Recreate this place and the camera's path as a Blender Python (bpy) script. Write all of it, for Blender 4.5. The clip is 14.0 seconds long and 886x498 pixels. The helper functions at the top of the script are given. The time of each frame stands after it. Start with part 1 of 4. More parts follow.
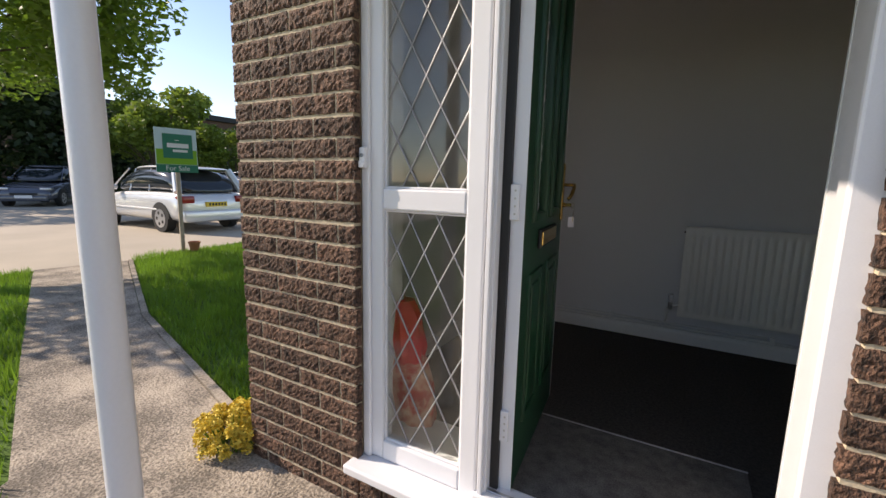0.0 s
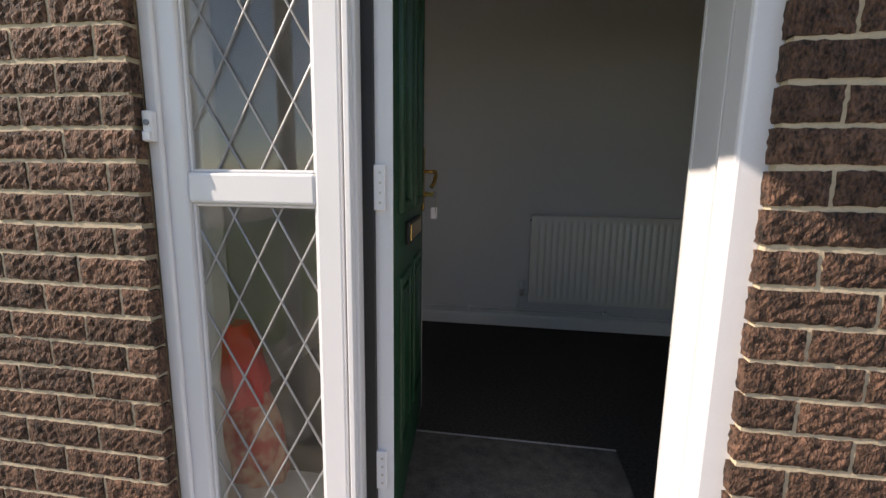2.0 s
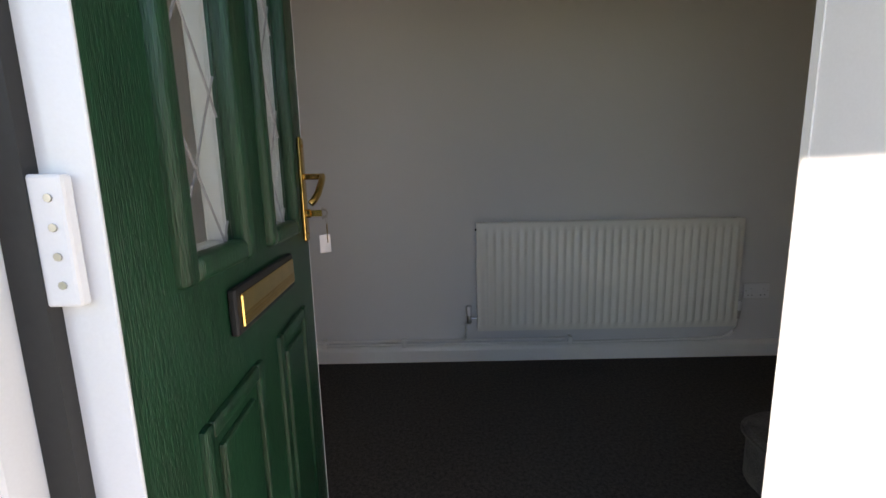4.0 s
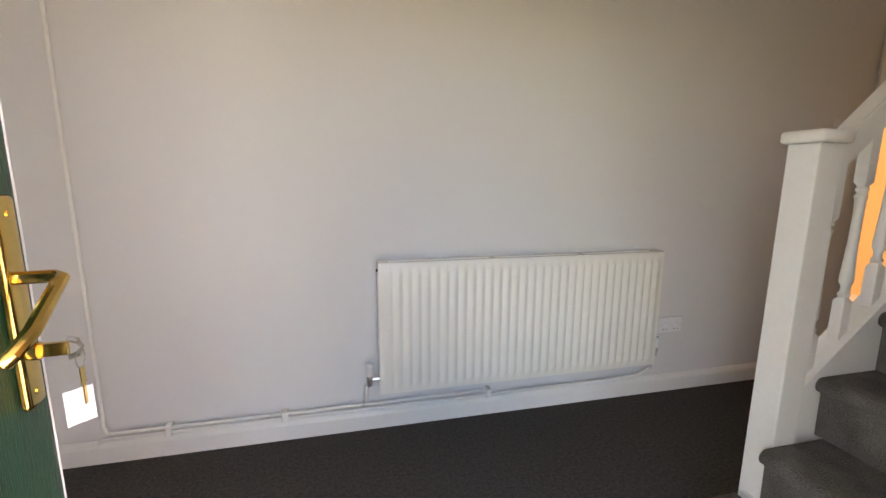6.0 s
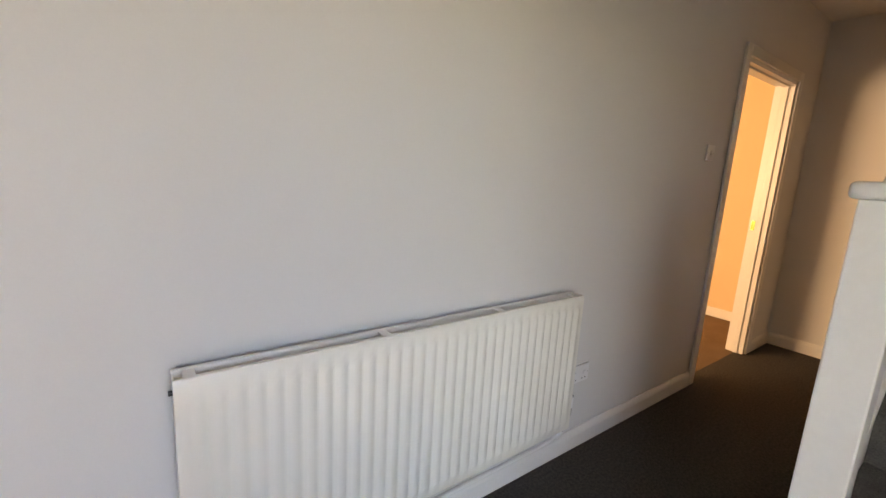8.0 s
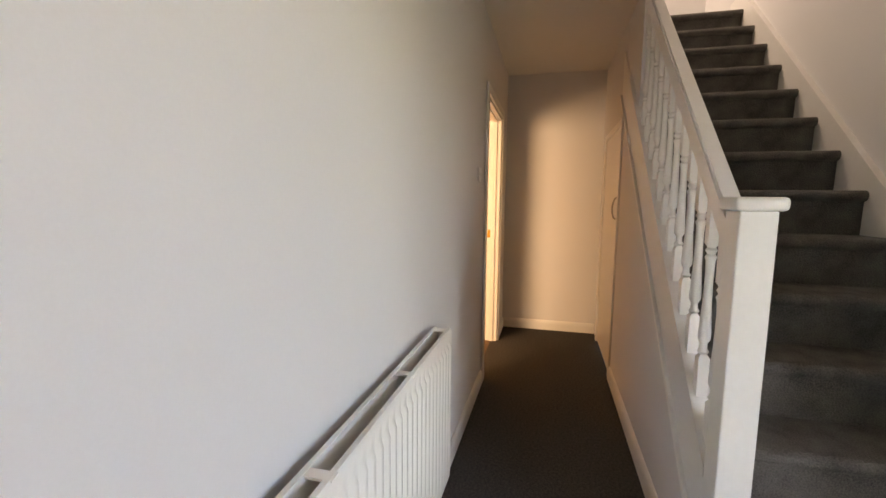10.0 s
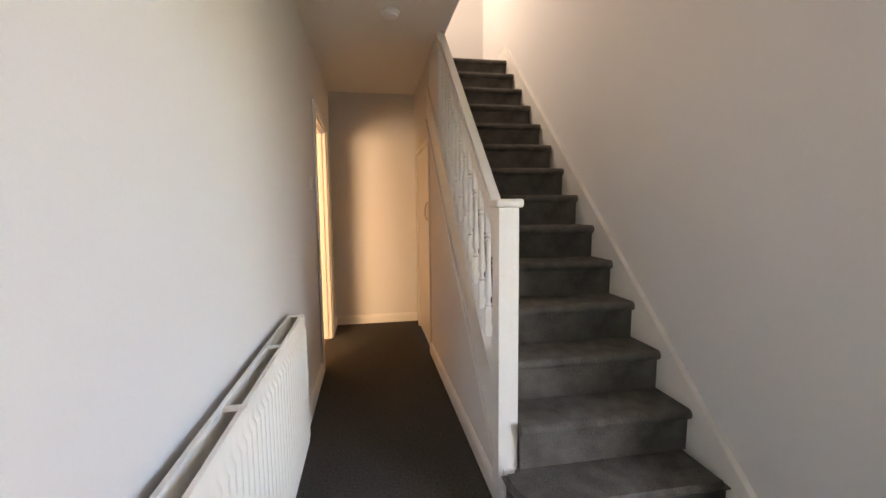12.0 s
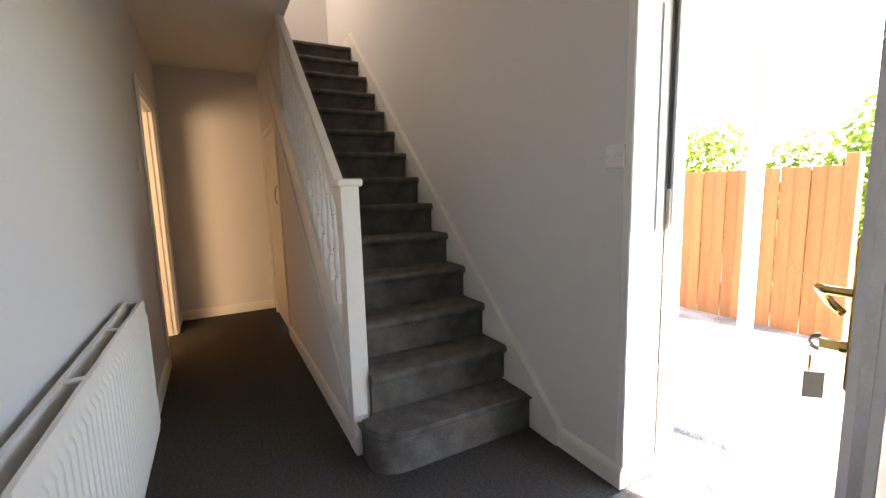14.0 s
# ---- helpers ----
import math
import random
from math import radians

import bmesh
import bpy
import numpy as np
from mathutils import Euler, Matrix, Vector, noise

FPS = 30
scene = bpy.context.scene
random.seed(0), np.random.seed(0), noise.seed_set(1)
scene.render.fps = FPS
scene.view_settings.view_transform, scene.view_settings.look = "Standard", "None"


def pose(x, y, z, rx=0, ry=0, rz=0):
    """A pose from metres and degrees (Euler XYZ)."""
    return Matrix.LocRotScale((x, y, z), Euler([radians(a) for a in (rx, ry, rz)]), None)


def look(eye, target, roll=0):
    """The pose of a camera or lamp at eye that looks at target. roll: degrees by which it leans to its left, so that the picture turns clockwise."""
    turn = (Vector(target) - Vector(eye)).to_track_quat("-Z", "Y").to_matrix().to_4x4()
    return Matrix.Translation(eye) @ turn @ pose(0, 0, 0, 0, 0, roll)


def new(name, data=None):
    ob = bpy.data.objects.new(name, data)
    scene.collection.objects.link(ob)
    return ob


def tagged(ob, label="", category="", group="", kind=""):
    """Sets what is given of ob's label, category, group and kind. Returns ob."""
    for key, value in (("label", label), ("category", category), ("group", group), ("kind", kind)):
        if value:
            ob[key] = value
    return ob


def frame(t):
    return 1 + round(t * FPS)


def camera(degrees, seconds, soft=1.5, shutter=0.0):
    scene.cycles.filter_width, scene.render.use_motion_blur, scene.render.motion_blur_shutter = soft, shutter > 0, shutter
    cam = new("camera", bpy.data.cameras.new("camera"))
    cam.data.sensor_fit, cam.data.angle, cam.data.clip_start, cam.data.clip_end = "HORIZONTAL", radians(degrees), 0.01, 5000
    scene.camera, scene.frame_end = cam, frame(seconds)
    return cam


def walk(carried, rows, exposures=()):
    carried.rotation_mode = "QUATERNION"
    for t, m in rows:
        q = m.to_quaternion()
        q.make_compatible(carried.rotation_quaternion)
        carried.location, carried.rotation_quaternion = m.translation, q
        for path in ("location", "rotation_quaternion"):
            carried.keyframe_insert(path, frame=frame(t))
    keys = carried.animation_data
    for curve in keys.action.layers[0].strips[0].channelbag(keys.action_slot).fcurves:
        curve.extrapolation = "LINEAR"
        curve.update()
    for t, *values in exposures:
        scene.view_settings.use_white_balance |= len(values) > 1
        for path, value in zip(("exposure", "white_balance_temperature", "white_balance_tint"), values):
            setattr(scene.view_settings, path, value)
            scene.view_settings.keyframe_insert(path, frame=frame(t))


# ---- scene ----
cam = camera(92.8, 14.0)
PATH = [
    (0, (0.448, -1.142, 1.056), (-0.527, 0.575, 0.744), 1.3),
    (0.5, (0.414, -1.102, 1.04), (-0.423, 0.688, 0.73), 1.5),
    (1, (0.379, -1.045, 1.027), (-0.275, 0.82, 0.719), 1.6),
    (1.5, (0.33, -0.966, 1.017), (-0.127, 0.956, 0.707), 1.4),
    (2, (0.294, -0.889, 1.015), (0.007, 1.066, 0.703), 0.9),
    (2.5, (0.298, -0.763, 0.997), (0.127, 1.204, 0.68), 0.0),
    (3, (0.316, -0.563, 1.002), (0.202, 1.409, 0.686), -1.1),
    (5.3, (0.305, 0.072, 1.122), (0.505, 2.032, 0.778), 0.0),
    (5.5, (0.314, 0.119, 1.135), (0.569, 2.073, 0.79), 0.1),
    (6, (0.33, 0.239, 1.178), (0.79, 2.154, 0.83), 0.4),
    (6.5, (0.348, 0.459, 1.181), (1.022, 2.312, 0.848), 0.8),
    (7, (0.38, 0.649, 1.279), (1.228, 2.422, 0.907), 1.2),
    (9.5, (0.453, 1.523, 1.281), (2.223, 2.423, 1.042), 2.7),
    (10, (0.374, 1.648, 1.285), (2.298, 2.13, 1.058), 0.6),
    (10.5, (0.321, 1.67, 1.291), (2.298, 1.886, 1.079), 0.0),
    (11, (0.216, 1.656, 1.28), (2.205, 1.713, 1.087), -0.2),
    (11.5, (0.068, 1.652, 1.271), (2.055, 1.533, 1.083), -0.4),
    (12, (-0.035, 1.698, 1.268), (1.926, 1.354, 1.076), -0.6),
    (12.5, (-0.117, 1.739, 1.281), (1.791, 1.182, 1.067), -0.9),
    (13, (-0.182, 1.73, 1.258), (1.663, 0.992, 1.032), -1.2),
    (13.5, (-0.244, 1.71, 1.244), (1.538, 0.836, 0.995), -1.4),
    (14, (-0.3, 1.693, 1.235), (1.444, 0.753, 0.965), -1.6),
]
EXPOSURES = [(0, 0.65, 7600, 18), (2.4, 0.72, 7500, 18), (3.2, 1.0, 7400, 18), (4.4, 2.8, 8000, 20), (5.3, 4.05, 8400, 22), (6.5, 3.9, 8300, 24), (9.3, 4.2, 8000, 24), (12, 4.5, 7800, 24), (14, 4.0, 7500, 22)]
walk(cam, [(t, look(eye, target, roll)) for t, eye, target, roll in PATH], EXPOSURES)

# ---- world, sun and lights ----
world = bpy.data.worlds.new("sky")
scene.world = world
world.use_nodes = True
wn = world.node_tree
sky = wn.nodes.new("ShaderNodeTexSky")
sky.sky_type = 'NISHITA'
sky.sun_disc = False
sky.dust_density, sky.ozone_density, sky.altitude = 0.3, 2.5, 400
SUN = Vector((3.1, 1.0, -2.12)).normalized()          # the way the sunlight travels
sky.sun_elevation = math.asin(-SUN.z)
sky.sun_rotation = math.atan2(-SUN.x, -SUN.y)
wn.links.new(sky.outputs[0], wn.nodes["Background"].inputs[0])
wn.nodes["Background"].inputs[1].default_value = 0.15


def lamp(name, kind, m, energy, color, **kw):
    data = bpy.data.lights.new(name, kind)
    data.energy, data.color = energy, color
    if kind == 'SUN':
        data.angle = radians(0.5)
    if kind == 'AREA':
        data.shape, data.size, data.size_y = 'RECTANGLE', kw["size"], kw["size_y"]
    ob = new(name, data)
    ob.matrix_world = m
    return ob


lamp("sun", 'SUN', look((0, 0, 0), SUN), 3.7, (1.0, 0.95, 0.87))
# unseen area lamps added for the warm glow of the rooms off the hall
lamp("side_room_glow_fill", 'AREA', look((0.42, 3.8, 1.4), (4.0, 2.5, 1.1)), 15, (1.0, 0.73, 0.43), size=2.2, size_y=1.2)
# added lamp for the light from upstairs, whose source is out of view
lamp("landing_glow_fill", 'AREA', look((4.3, 1.98, 4.2), (3.7, 0.3, 3.2)), 3.2, (1.0, 0.88, 0.72), size=0.8, size_y=1.0)


# ---- materials ----
def material(name, color, rough=0.6, metal=0.0, dark=0.8, scale=8.0, fine=120.0, bump=0.15, depth=0.002, stretch=(1, 1, 1), rand=0.0, spec=0.5, coords="Object", second=None, span=(0.65, 1.35)):
    """A surface with broad stains, fine grain and relief at real size."""
    m = bpy.data.materials.new(name)
    m.use_nodes = True
    nt = m.node_tree
    n, l = nt.nodes, nt.links
    b = n["Principled BSDF"]
    b.inputs["Roughness"].default_value, b.inputs["Metallic"].default_value = rough, metal
    b.inputs["Specular IOR Level"].default_value = spec
    tc = n.new("ShaderNodeTexCoord")
    mp = n.new("ShaderNodeMapping")
    mp.inputs["Scale"].default_value = stretch
    if coords == "World":
        geo = n.new("ShaderNodeNewGeometry")
        l.new(geo.outputs["Position"], mp.inputs[0])
    else:
        l.new(tc.outputs[coords], mp.inputs[0])
    big, small = n.new("ShaderNodeTexNoise"), n.new("ShaderNodeTexNoise")
    big.inputs["Scale"].default_value, small.inputs["Scale"].default_value = scale, fine
    big.inputs["Detail"].default_value, small.inputs["Detail"].default_value = 4, 3
    l.new(mp.outputs[0], big.inputs[0]), l.new(mp.outputs[0], small.inputs[0])
    mix = n.new("ShaderNodeMath")
    mix.operation = 'ADD'
    l.new(big.outputs[0], mix.inputs[0]), l.new(small.outputs[0], mix.inputs[1])
    ramp = n.new("ShaderNodeMapRange")
    ramp.inputs[1].default_value, ramp.inputs[2].default_value = span
    l.new(mix.outputs[0], ramp.inputs[0])
    cm = n.new("ShaderNodeMix")
    cm.data_type = 'RGBA'
    low = second if second else tuple(c * dark for c in color)
    cm.inputs[6].default_value, cm.inputs[7].default_value = (*low, 1), (*color, 1)
    l.new(ramp.outputs[0], cm.inputs[0])
    out = cm.outputs[2]
    if rand:
        info = n.new("ShaderNodeObjectInfo")
        r = n.new("ShaderNodeMapRange")
        r.inputs[3].default_value, r.inputs[4].default_value = 1 - rand, 1 + rand
        l.new(info.outputs["Random"], r.inputs[0])
        hsv = n.new("ShaderNodeHueSaturation")
        l.new(r.outputs[0], hsv.inputs["Value"]), l.new(out, hsv.inputs["Color"])
        out = hsv.outputs[0]
    l.new(out, b.inputs["Base Color"])
    if bump:
        bp = n.new("ShaderNodeBump")
        bp.inputs["Strength"].default_value, bp.inputs["Distance"].default_value = bump, depth
        l.new(small.outputs[0], bp.inputs["Height"]), l.new(bp.outputs[0], b.inputs["Normal"])
    return m


def leaf_material(name, color, dark=0.45, scale=1.2, through_part=0.45):
    """Thin green blades that let some light through."""
    m = material(name, color, 0.5, dark=dark, scale=scale, fine=9, bump=0)
    nt = m.node_tree
    b = nt.nodes["Principled BSDF"]
    tr, mx = nt.nodes.new("ShaderNodeBsdfTranslucent"), nt.nodes.new("ShaderNodeMixShader")
    src = b.inputs["Base Color"].links[0].from_socket
    nt.links.new(src, tr.inputs[0])
    mx.inputs[0].default_value = through_part
    nt.links.new(b.outputs[0], mx.inputs[1]), nt.links.new(tr.outputs[0], mx.inputs[2])
    nt.links.new(mx.outputs[0], nt.nodes["Material Output"].inputs[0])
    return m


def glass_material(name, tint, rough=0.0, dust=0.0):
    """Clear glass; dust is the share of a thin film on it that scatters light, in streaks and specks."""
    m = bpy.data.materials.new(name)
    m.use_nodes = True
    nt = m.node_tree
    b = nt.nodes["Principled BSDF"]
    if dust:
        tr, mx = nt.nodes.new("ShaderNodeBsdfTranslucent"), nt.nodes.new("ShaderNodeMixShader")
        tc, mp, ns, rg = (nt.nodes.new(k) for k in ("ShaderNodeTexCoord", "ShaderNodeMapping", "ShaderNodeTexNoise", "ShaderNodeMapRange"))
        mp.inputs["Scale"].default_value = (14, 14, 7)
        ns.inputs["Scale"].default_value, ns.inputs["Detail"].default_value = 1.0, 7
        rg.inputs[1].default_value, rg.inputs[2].default_value = 0.3, 0.75
        rg.inputs[3].default_value, rg.inputs[4].default_value = dust * 0.5, dust * 1.7
        tr.inputs[0].default_value = (0.85, 0.85, 0.82, 1)
        nt.links.new(tc.outputs["Object"], mp.inputs[0]), nt.links.new(mp.outputs[0], ns.inputs[0]), nt.links.new(ns.outputs[0], rg.inputs[0])
        nt.links.new(rg.outputs[0], mx.inputs[0]), nt.links.new(b.outputs[0], mx.inputs[1]), nt.links.new(tr.outputs[0], mx.inputs[2])
        nt.links.new(mx.outputs[0], nt.nodes["Material Output"].inputs[0])
    b.inputs["Base Color"].default_value = (*tint, 1)
    b.inputs["Roughness"].default_value, b.inputs["Transmission Weight"].default_value, b.inputs["IOR"].default_value = rough, 1, 1.45
    return m


BRICK = material("brown_brick", (0.24, 0.128, 0.083), 0.8, dark=0.1, scale=34, fine=125, bump=1.0, depth=0.024, stretch=(1.5, 1.5, 0.75), rand=0.28, coords="World", span=(0.78, 1.22))
BRICK_FAR = material("brown_brickwork", (0.16, 0.09, 0.065), 0.9, dark=0.5, scale=6, fine=60, bump=0.5)
MORTAR = material("mortar", (0.66, 0.54, 0.38), 0.95, dark=0.75, scale=12, fine=160, bump=0.5, depth=0.003)
UPVC = material("white_upvc", (0.80, 0.80, 0.82), 0.28, dark=0.95, scale=3, fine=300, bump=0.02)
GLOSS = material("white_gloss_paint", (0.80, 0.79, 0.76), 0.32, dark=0.95, scale=4, fine=60, bump=0.05)
RADW = material("radiator_enamel", (0.82, 0.80, 0.74), 0.3, dark=0.97, scale=3, fine=200, bump=0.02)
WALLP = material("grey_white_wall_paint", (0.71, 0.705, 0.705), 0.85, dark=0.965, scale=1.3, fine=240, bump=0.12, depth=0.001)
CEILP = material("white_ceiling_paint", (0.76, 0.74, 0.71), 0.9, dark=0.96, scale=1.5, fine=200, bump=0.12, depth=0.001)
CREAM = material("cream_wall_paint", (0.74, 0.58, 0.36), 0.85, dark=0.96, scale=1.3, fine=200, bump=0.1, depth=0.001)
CARPET = material("charcoal_carpet", (0.10, 0.091, 0.083), 1.0, dark=0.4, scale=75, fine=210, bump=1.0, depth=0.006, span=(0.72, 1.28), spec=0.1)
STAIRC = material("grey_stair_carpet", (0.20, 0.19, 0.175), 1.0, dark=0.32, scale=11, fine=210, bump=1.0, depth=0.006, span=(0.62, 1.38), spec=0.1)
MATC = material("grey_entrance_matting", (0.19, 0.18, 0.17), 1.0, dark=0.35, scale=20, fine=200, bump=1.0, depth=0.005, spec=0.1)
GREEN = material("green_woodgrain_door_skin", (0.012, 0.075, 0.034), 0.34, dark=0.35, scale=5, fine=60, bump=0.6, depth=0.003, stretch=(9, 9, 0.6))
BRASS = material("polished_brass", (0.83, 0.56, 0.18), 0.18, metal=1.0, dark=0.8, scale=20, fine=90, bump=0.05)
STEEL = material("brushed_steel", (0.6, 0.58, 0.55), 0.3, metal=1.0, dark=0.8, scale=20, fine=200, bump=0.05)
LEAD = material("grey_lead_strip", (0.42, 0.42, 0.43), 0.45, metal=0.4, dark=0.7, scale=20, fine=80, bump=0.2)
BLACK = material("black_rubber", (0.02, 0.02, 0.02), 0.6, dark=0.7)
TAG = material("white_card", (0.8, 0.78, 0.8), 0.5, dark=0.97)
PANE = glass_material("clear_glass", (0.94, 0.97, 0.95), 0.0)
DUSTY = glass_material("dusty_glass", (0.86, 0.90, 0.87), 0.02, dust=0.05)
POSTP = material("white_post_paint", (0.78, 0.79, 0.83), 0.3, dark=0.96, scale=4, fine=120, bump=0.03)
CONC = material("exposed_aggregate_path", (0.50, 0.42, 0.33), 0.9, dark=0.3, scale=3.5, fine=85, bump=1.0, depth=0.01, coords="World", span=(0.82, 1.18))
ROAD = material("worn_concrete_yard", (0.50, 0.43, 0.34), 0.9, dark=0.75, scale=0.8, fine=60, bump=0.3)
SOIL = material("lawn_ground", (0.10, 0.19, 0.03), 1.0, dark=0.6, scale=2, fine=60, bump=0.6, depth=0.01)
GRASS = leaf_material("grass_blades", (0.22, 0.40, 0.04), 0.5, 1.5)
LEAF = leaf_material("tree_leaves", (0.20, 0.34, 0.035))
LEAF_Y = leaf_material("shrub_leaves", (0.24, 0.34, 0.045))
LEAF_D = leaf_material("dark_hedge_leaves", (0.045, 0.08, 0.022), 0.4, 0.8, 0.25)
YELLOW = material("yellow_stonecrop", (0.85, 0.64, 0.09), 0.7, dark=0.7, scale=20, fine=80, bump=0)
BARK = material("bark", (0.12, 0.085, 0.055), 0.95, dark=0.5, scale=6, fine=50, bump=0.8, depth=0.01)
TIMBER = material("orange_fence_timber", (0.42, 0.17, 0.06), 0.7, dark=0.6, scale=2, fine=40, bump=0.3, stretch=(6, 6, 0.5), rand=0.15)
WOODP = material("bare_timber_post", (0.5, 0.42, 0.33), 0.8, dark=0.7, scale=5, fine=60, bump=0.3)
SIGN_T = material("teal_green_board", (0.01, 0.20, 0.13), 0.4, dark=0.95)
SIGN_L = material("lime_green_board", (0.20, 0.45, 0.03), 0.4, dark=0.95)
SIGN_B = material("pale_blue_board", (0.55, 0.72, 0.76), 0.4, dark=0.95)
WHITE = material("white_print", (0.8, 0.8, 0.8), 0.5, dark=0.97, bump=0)
TERRA = material("terracotta", (0.45, 0.17, 0.08), 0.8, dark=0.7)
SILVER = material("silver_car_paint", (0.78, 0.79, 0.80), 0.2, metal=0.3, dark=0.95, bump=0)
CARDARK = material("dark_grey_car_paint", (0.13, 0.14, 0.17), 0.18, metal=0.5, dark=0.9, bump=0)
CARBLACK = material("black_car_paint", (0.012, 0.014, 0.02), 0.15, dark=0.9, bump=0)
CARGLASS = material("dark_car_glass", (0.02, 0.028, 0.035), 0.06, dark=0.8, bump=0, spec=0.8)
ALLOY = material("alloy_rim", (0.6, 0.6, 0.62), 0.3, metal=0.9, dark=0.9, bump=0)
REDL = material("red_lamp_lens", (0.30, 0.02, 0.02), 0.15, dark=0.8, bump=0)
PLATE_Y = material("yellow_number_plate", (0.75, 0.52, 0.04), 0.4, dark=0.95, bump=0)
REDBAG = material("red_plastic", (0.80, 0.008, 0.012), 0.35, dark=0.8, scale=9, fine=40, bump=0.3)
PINKBAG = material("printed_plastic_film", (0.72, 0.42, 0.30), 0.35, dark=0.6, scale=11, fine=25, bump=0.3, second=(0.55, 0.05, 0.03), span=(0.85, 1.15))
ROOF = material("dark_roof_edge", (0.035, 0.035, 0.04), 0.8, dark=0.8)


# ---- mesh helpers ----
def box(bm, x0, x1, y0, y1, z0, z1, bevel=0.0, seg=1):
    r = bmesh.ops.create_cube(bm, size=1)
    bmesh.ops.transform(bm, matrix=Matrix.Translation(((x0 + x1) / 2, (y0 + y1) / 2, (z0 + z1) / 2)) @ Matrix.Diagonal((abs(x1 - x0), abs(y1 - y0), abs(z1 - z0), 1)), verts=r["verts"])
    if bevel:
        es = list({e for v in r["verts"] for e in v.link_edges})
        bmesh.ops.bevel(bm, geom=es, offset=bevel, segments=seg, affect='EDGES', profile=0.5)
    return bm


def B(x0, x1, y0, y1, z0, z1, bevel=0.0, seg=1):
    return box(bmesh.new(), x0, x1, y0, y1, z0, z1, bevel, seg)


def prism(outline, axis, lo, hi, bm=None):
    """A flat outline pushed along an axis; outline in the other two axes, in the order x, y, z."""
    bm = bm or bmesh.new()
    put = {"x": lambda a, b, c: (c, a, b), "y": lambda a, b, c: (a, c, b), "z": lambda a, b, c: (a, b, c)}[axis]
    lower = [bm.verts.new(put(a, b, lo)) for a, b in outline]
    upper = [bm.verts.new(put(a, b, hi)) for a, b in outline]
    k = len(outline)
    bm.faces.new(lower), bm.faces.new(upper)
    for i in range(k):
        bm.faces.new((lower[i], lower[(i + 1) % k], upper[(i + 1) % k], upper[i]))
    bmesh.ops.recalc_face_normals(bm, faces=bm.faces[:])
    return bm


def tube(points, radius, sides=8, bm=None, radii=None):
    """A round bar along points."""
    bm = bm or bmesh.new()
    pts = [Vector(p) for p in points]
    rings = []
    for i, p in enumerate(pts):
        d = (pts[min(i + 1, len(pts) - 1)] - pts[max(i - 1, 0)]).normalized()
        side = d.cross(Vector((0, 0, 1)) if abs(d.z) < 0.9 else Vector((1, 0, 0))).normalized()
        up = side.cross(d)
        r = radii[i] if radii else radius
        rings.append([bm.verts.new(p + (side * math.cos(a) + up * math.sin(a)) * r) for a in (math.tau * k / sides for k in range(sides))])
    for a, b in zip(rings, rings[1:]):
        for k in range(sides):
            bm.faces.new((a[k], a[(k + 1) % sides], b[(k + 1) % sides], b[k]))
    bm.faces.new(rings[0]), bm.faces.new(rings[-1])
    bmesh.ops.recalc_face_normals(bm, faces=bm.faces[:])
    return bm


def turned(profile, sides=10, bm=None, square=()):
    """A lathe-turned upright: rows of height and radius; heights inside the ranges of square are four-sided."""
    bm = bm or bmesh.new()
    rings = []
    for z, r in profile:
        flat = any(a - 1e-6 <= z <= b + 1e-6 for a, b in square)
        ring = []
        for k in range(sides * 2):
            a = math.tau * k / (sides * 2) + math.pi / 4
            q = r
            if flat:
                q = r / max(abs(math.cos(a)), abs(math.sin(a)))
            ring.append(bm.verts.new((q * math.cos(a), q * math.sin(a), z)))
        rings.append(ring)
    k2 = sides * 2
    for a, b in zip(rings, rings[1:]):
        for k in range(k2):
            bm.faces.new((a[k], a[(k + 1) % k2], b[(k + 1) % k2], b[k]))
    bm.faces.new(rings[0]), bm.faces.new(rings[-1])
    bmesh.ops.recalc_face_normals(bm, faces=bm.faces[:])
    return bm


def mesh_of(name, bm, mat, smooth=False):
    me = bpy.data.meshes.new(name)
    bm.to_mesh(me)
    bm.free()
    me.materials.append(mat)
    if smooth:
        me.shade_smooth()
        me.set_sharp_from_angle(angle=radians(35))
    return me


def part(name, bm, mat, parent=None, label="", smooth=False):
    """One mesh object under a thing, in the thing's own coordinates."""
    ob = new(name, mesh_of(name, bm, mat, smooth))
    if parent:
        ob.parent = parent
    if label:
        tagged(ob, label)
    return ob


def thing(name, x, y, z, label, category, group="", rz=0.0):
    ob = new(name)
    ob.empty_display_size = 0.1
    ob.matrix_world = pose(x, y, z, 0, 0, rz)
    return tagged(ob, label, category, group)


def structure(name, bm, mat, label="", category=""):
    return tagged(part(name, bm, mat), label or name.replace("_", " "), category or name.split("_")[0], kind="structure")


# ---- the large structure ----
GZ = -0.22          # ground outside; the hall floor is 0
WY, CZ, UZ = 2.085, 2.50, 2.695
IN = 0.30           # inner face of the front wall
LX, EX = -0.86, 4.665


def joined(*boxes):
    bm = bmesh.new()
    for b in boxes:
        box(bm, *b)
    return bm


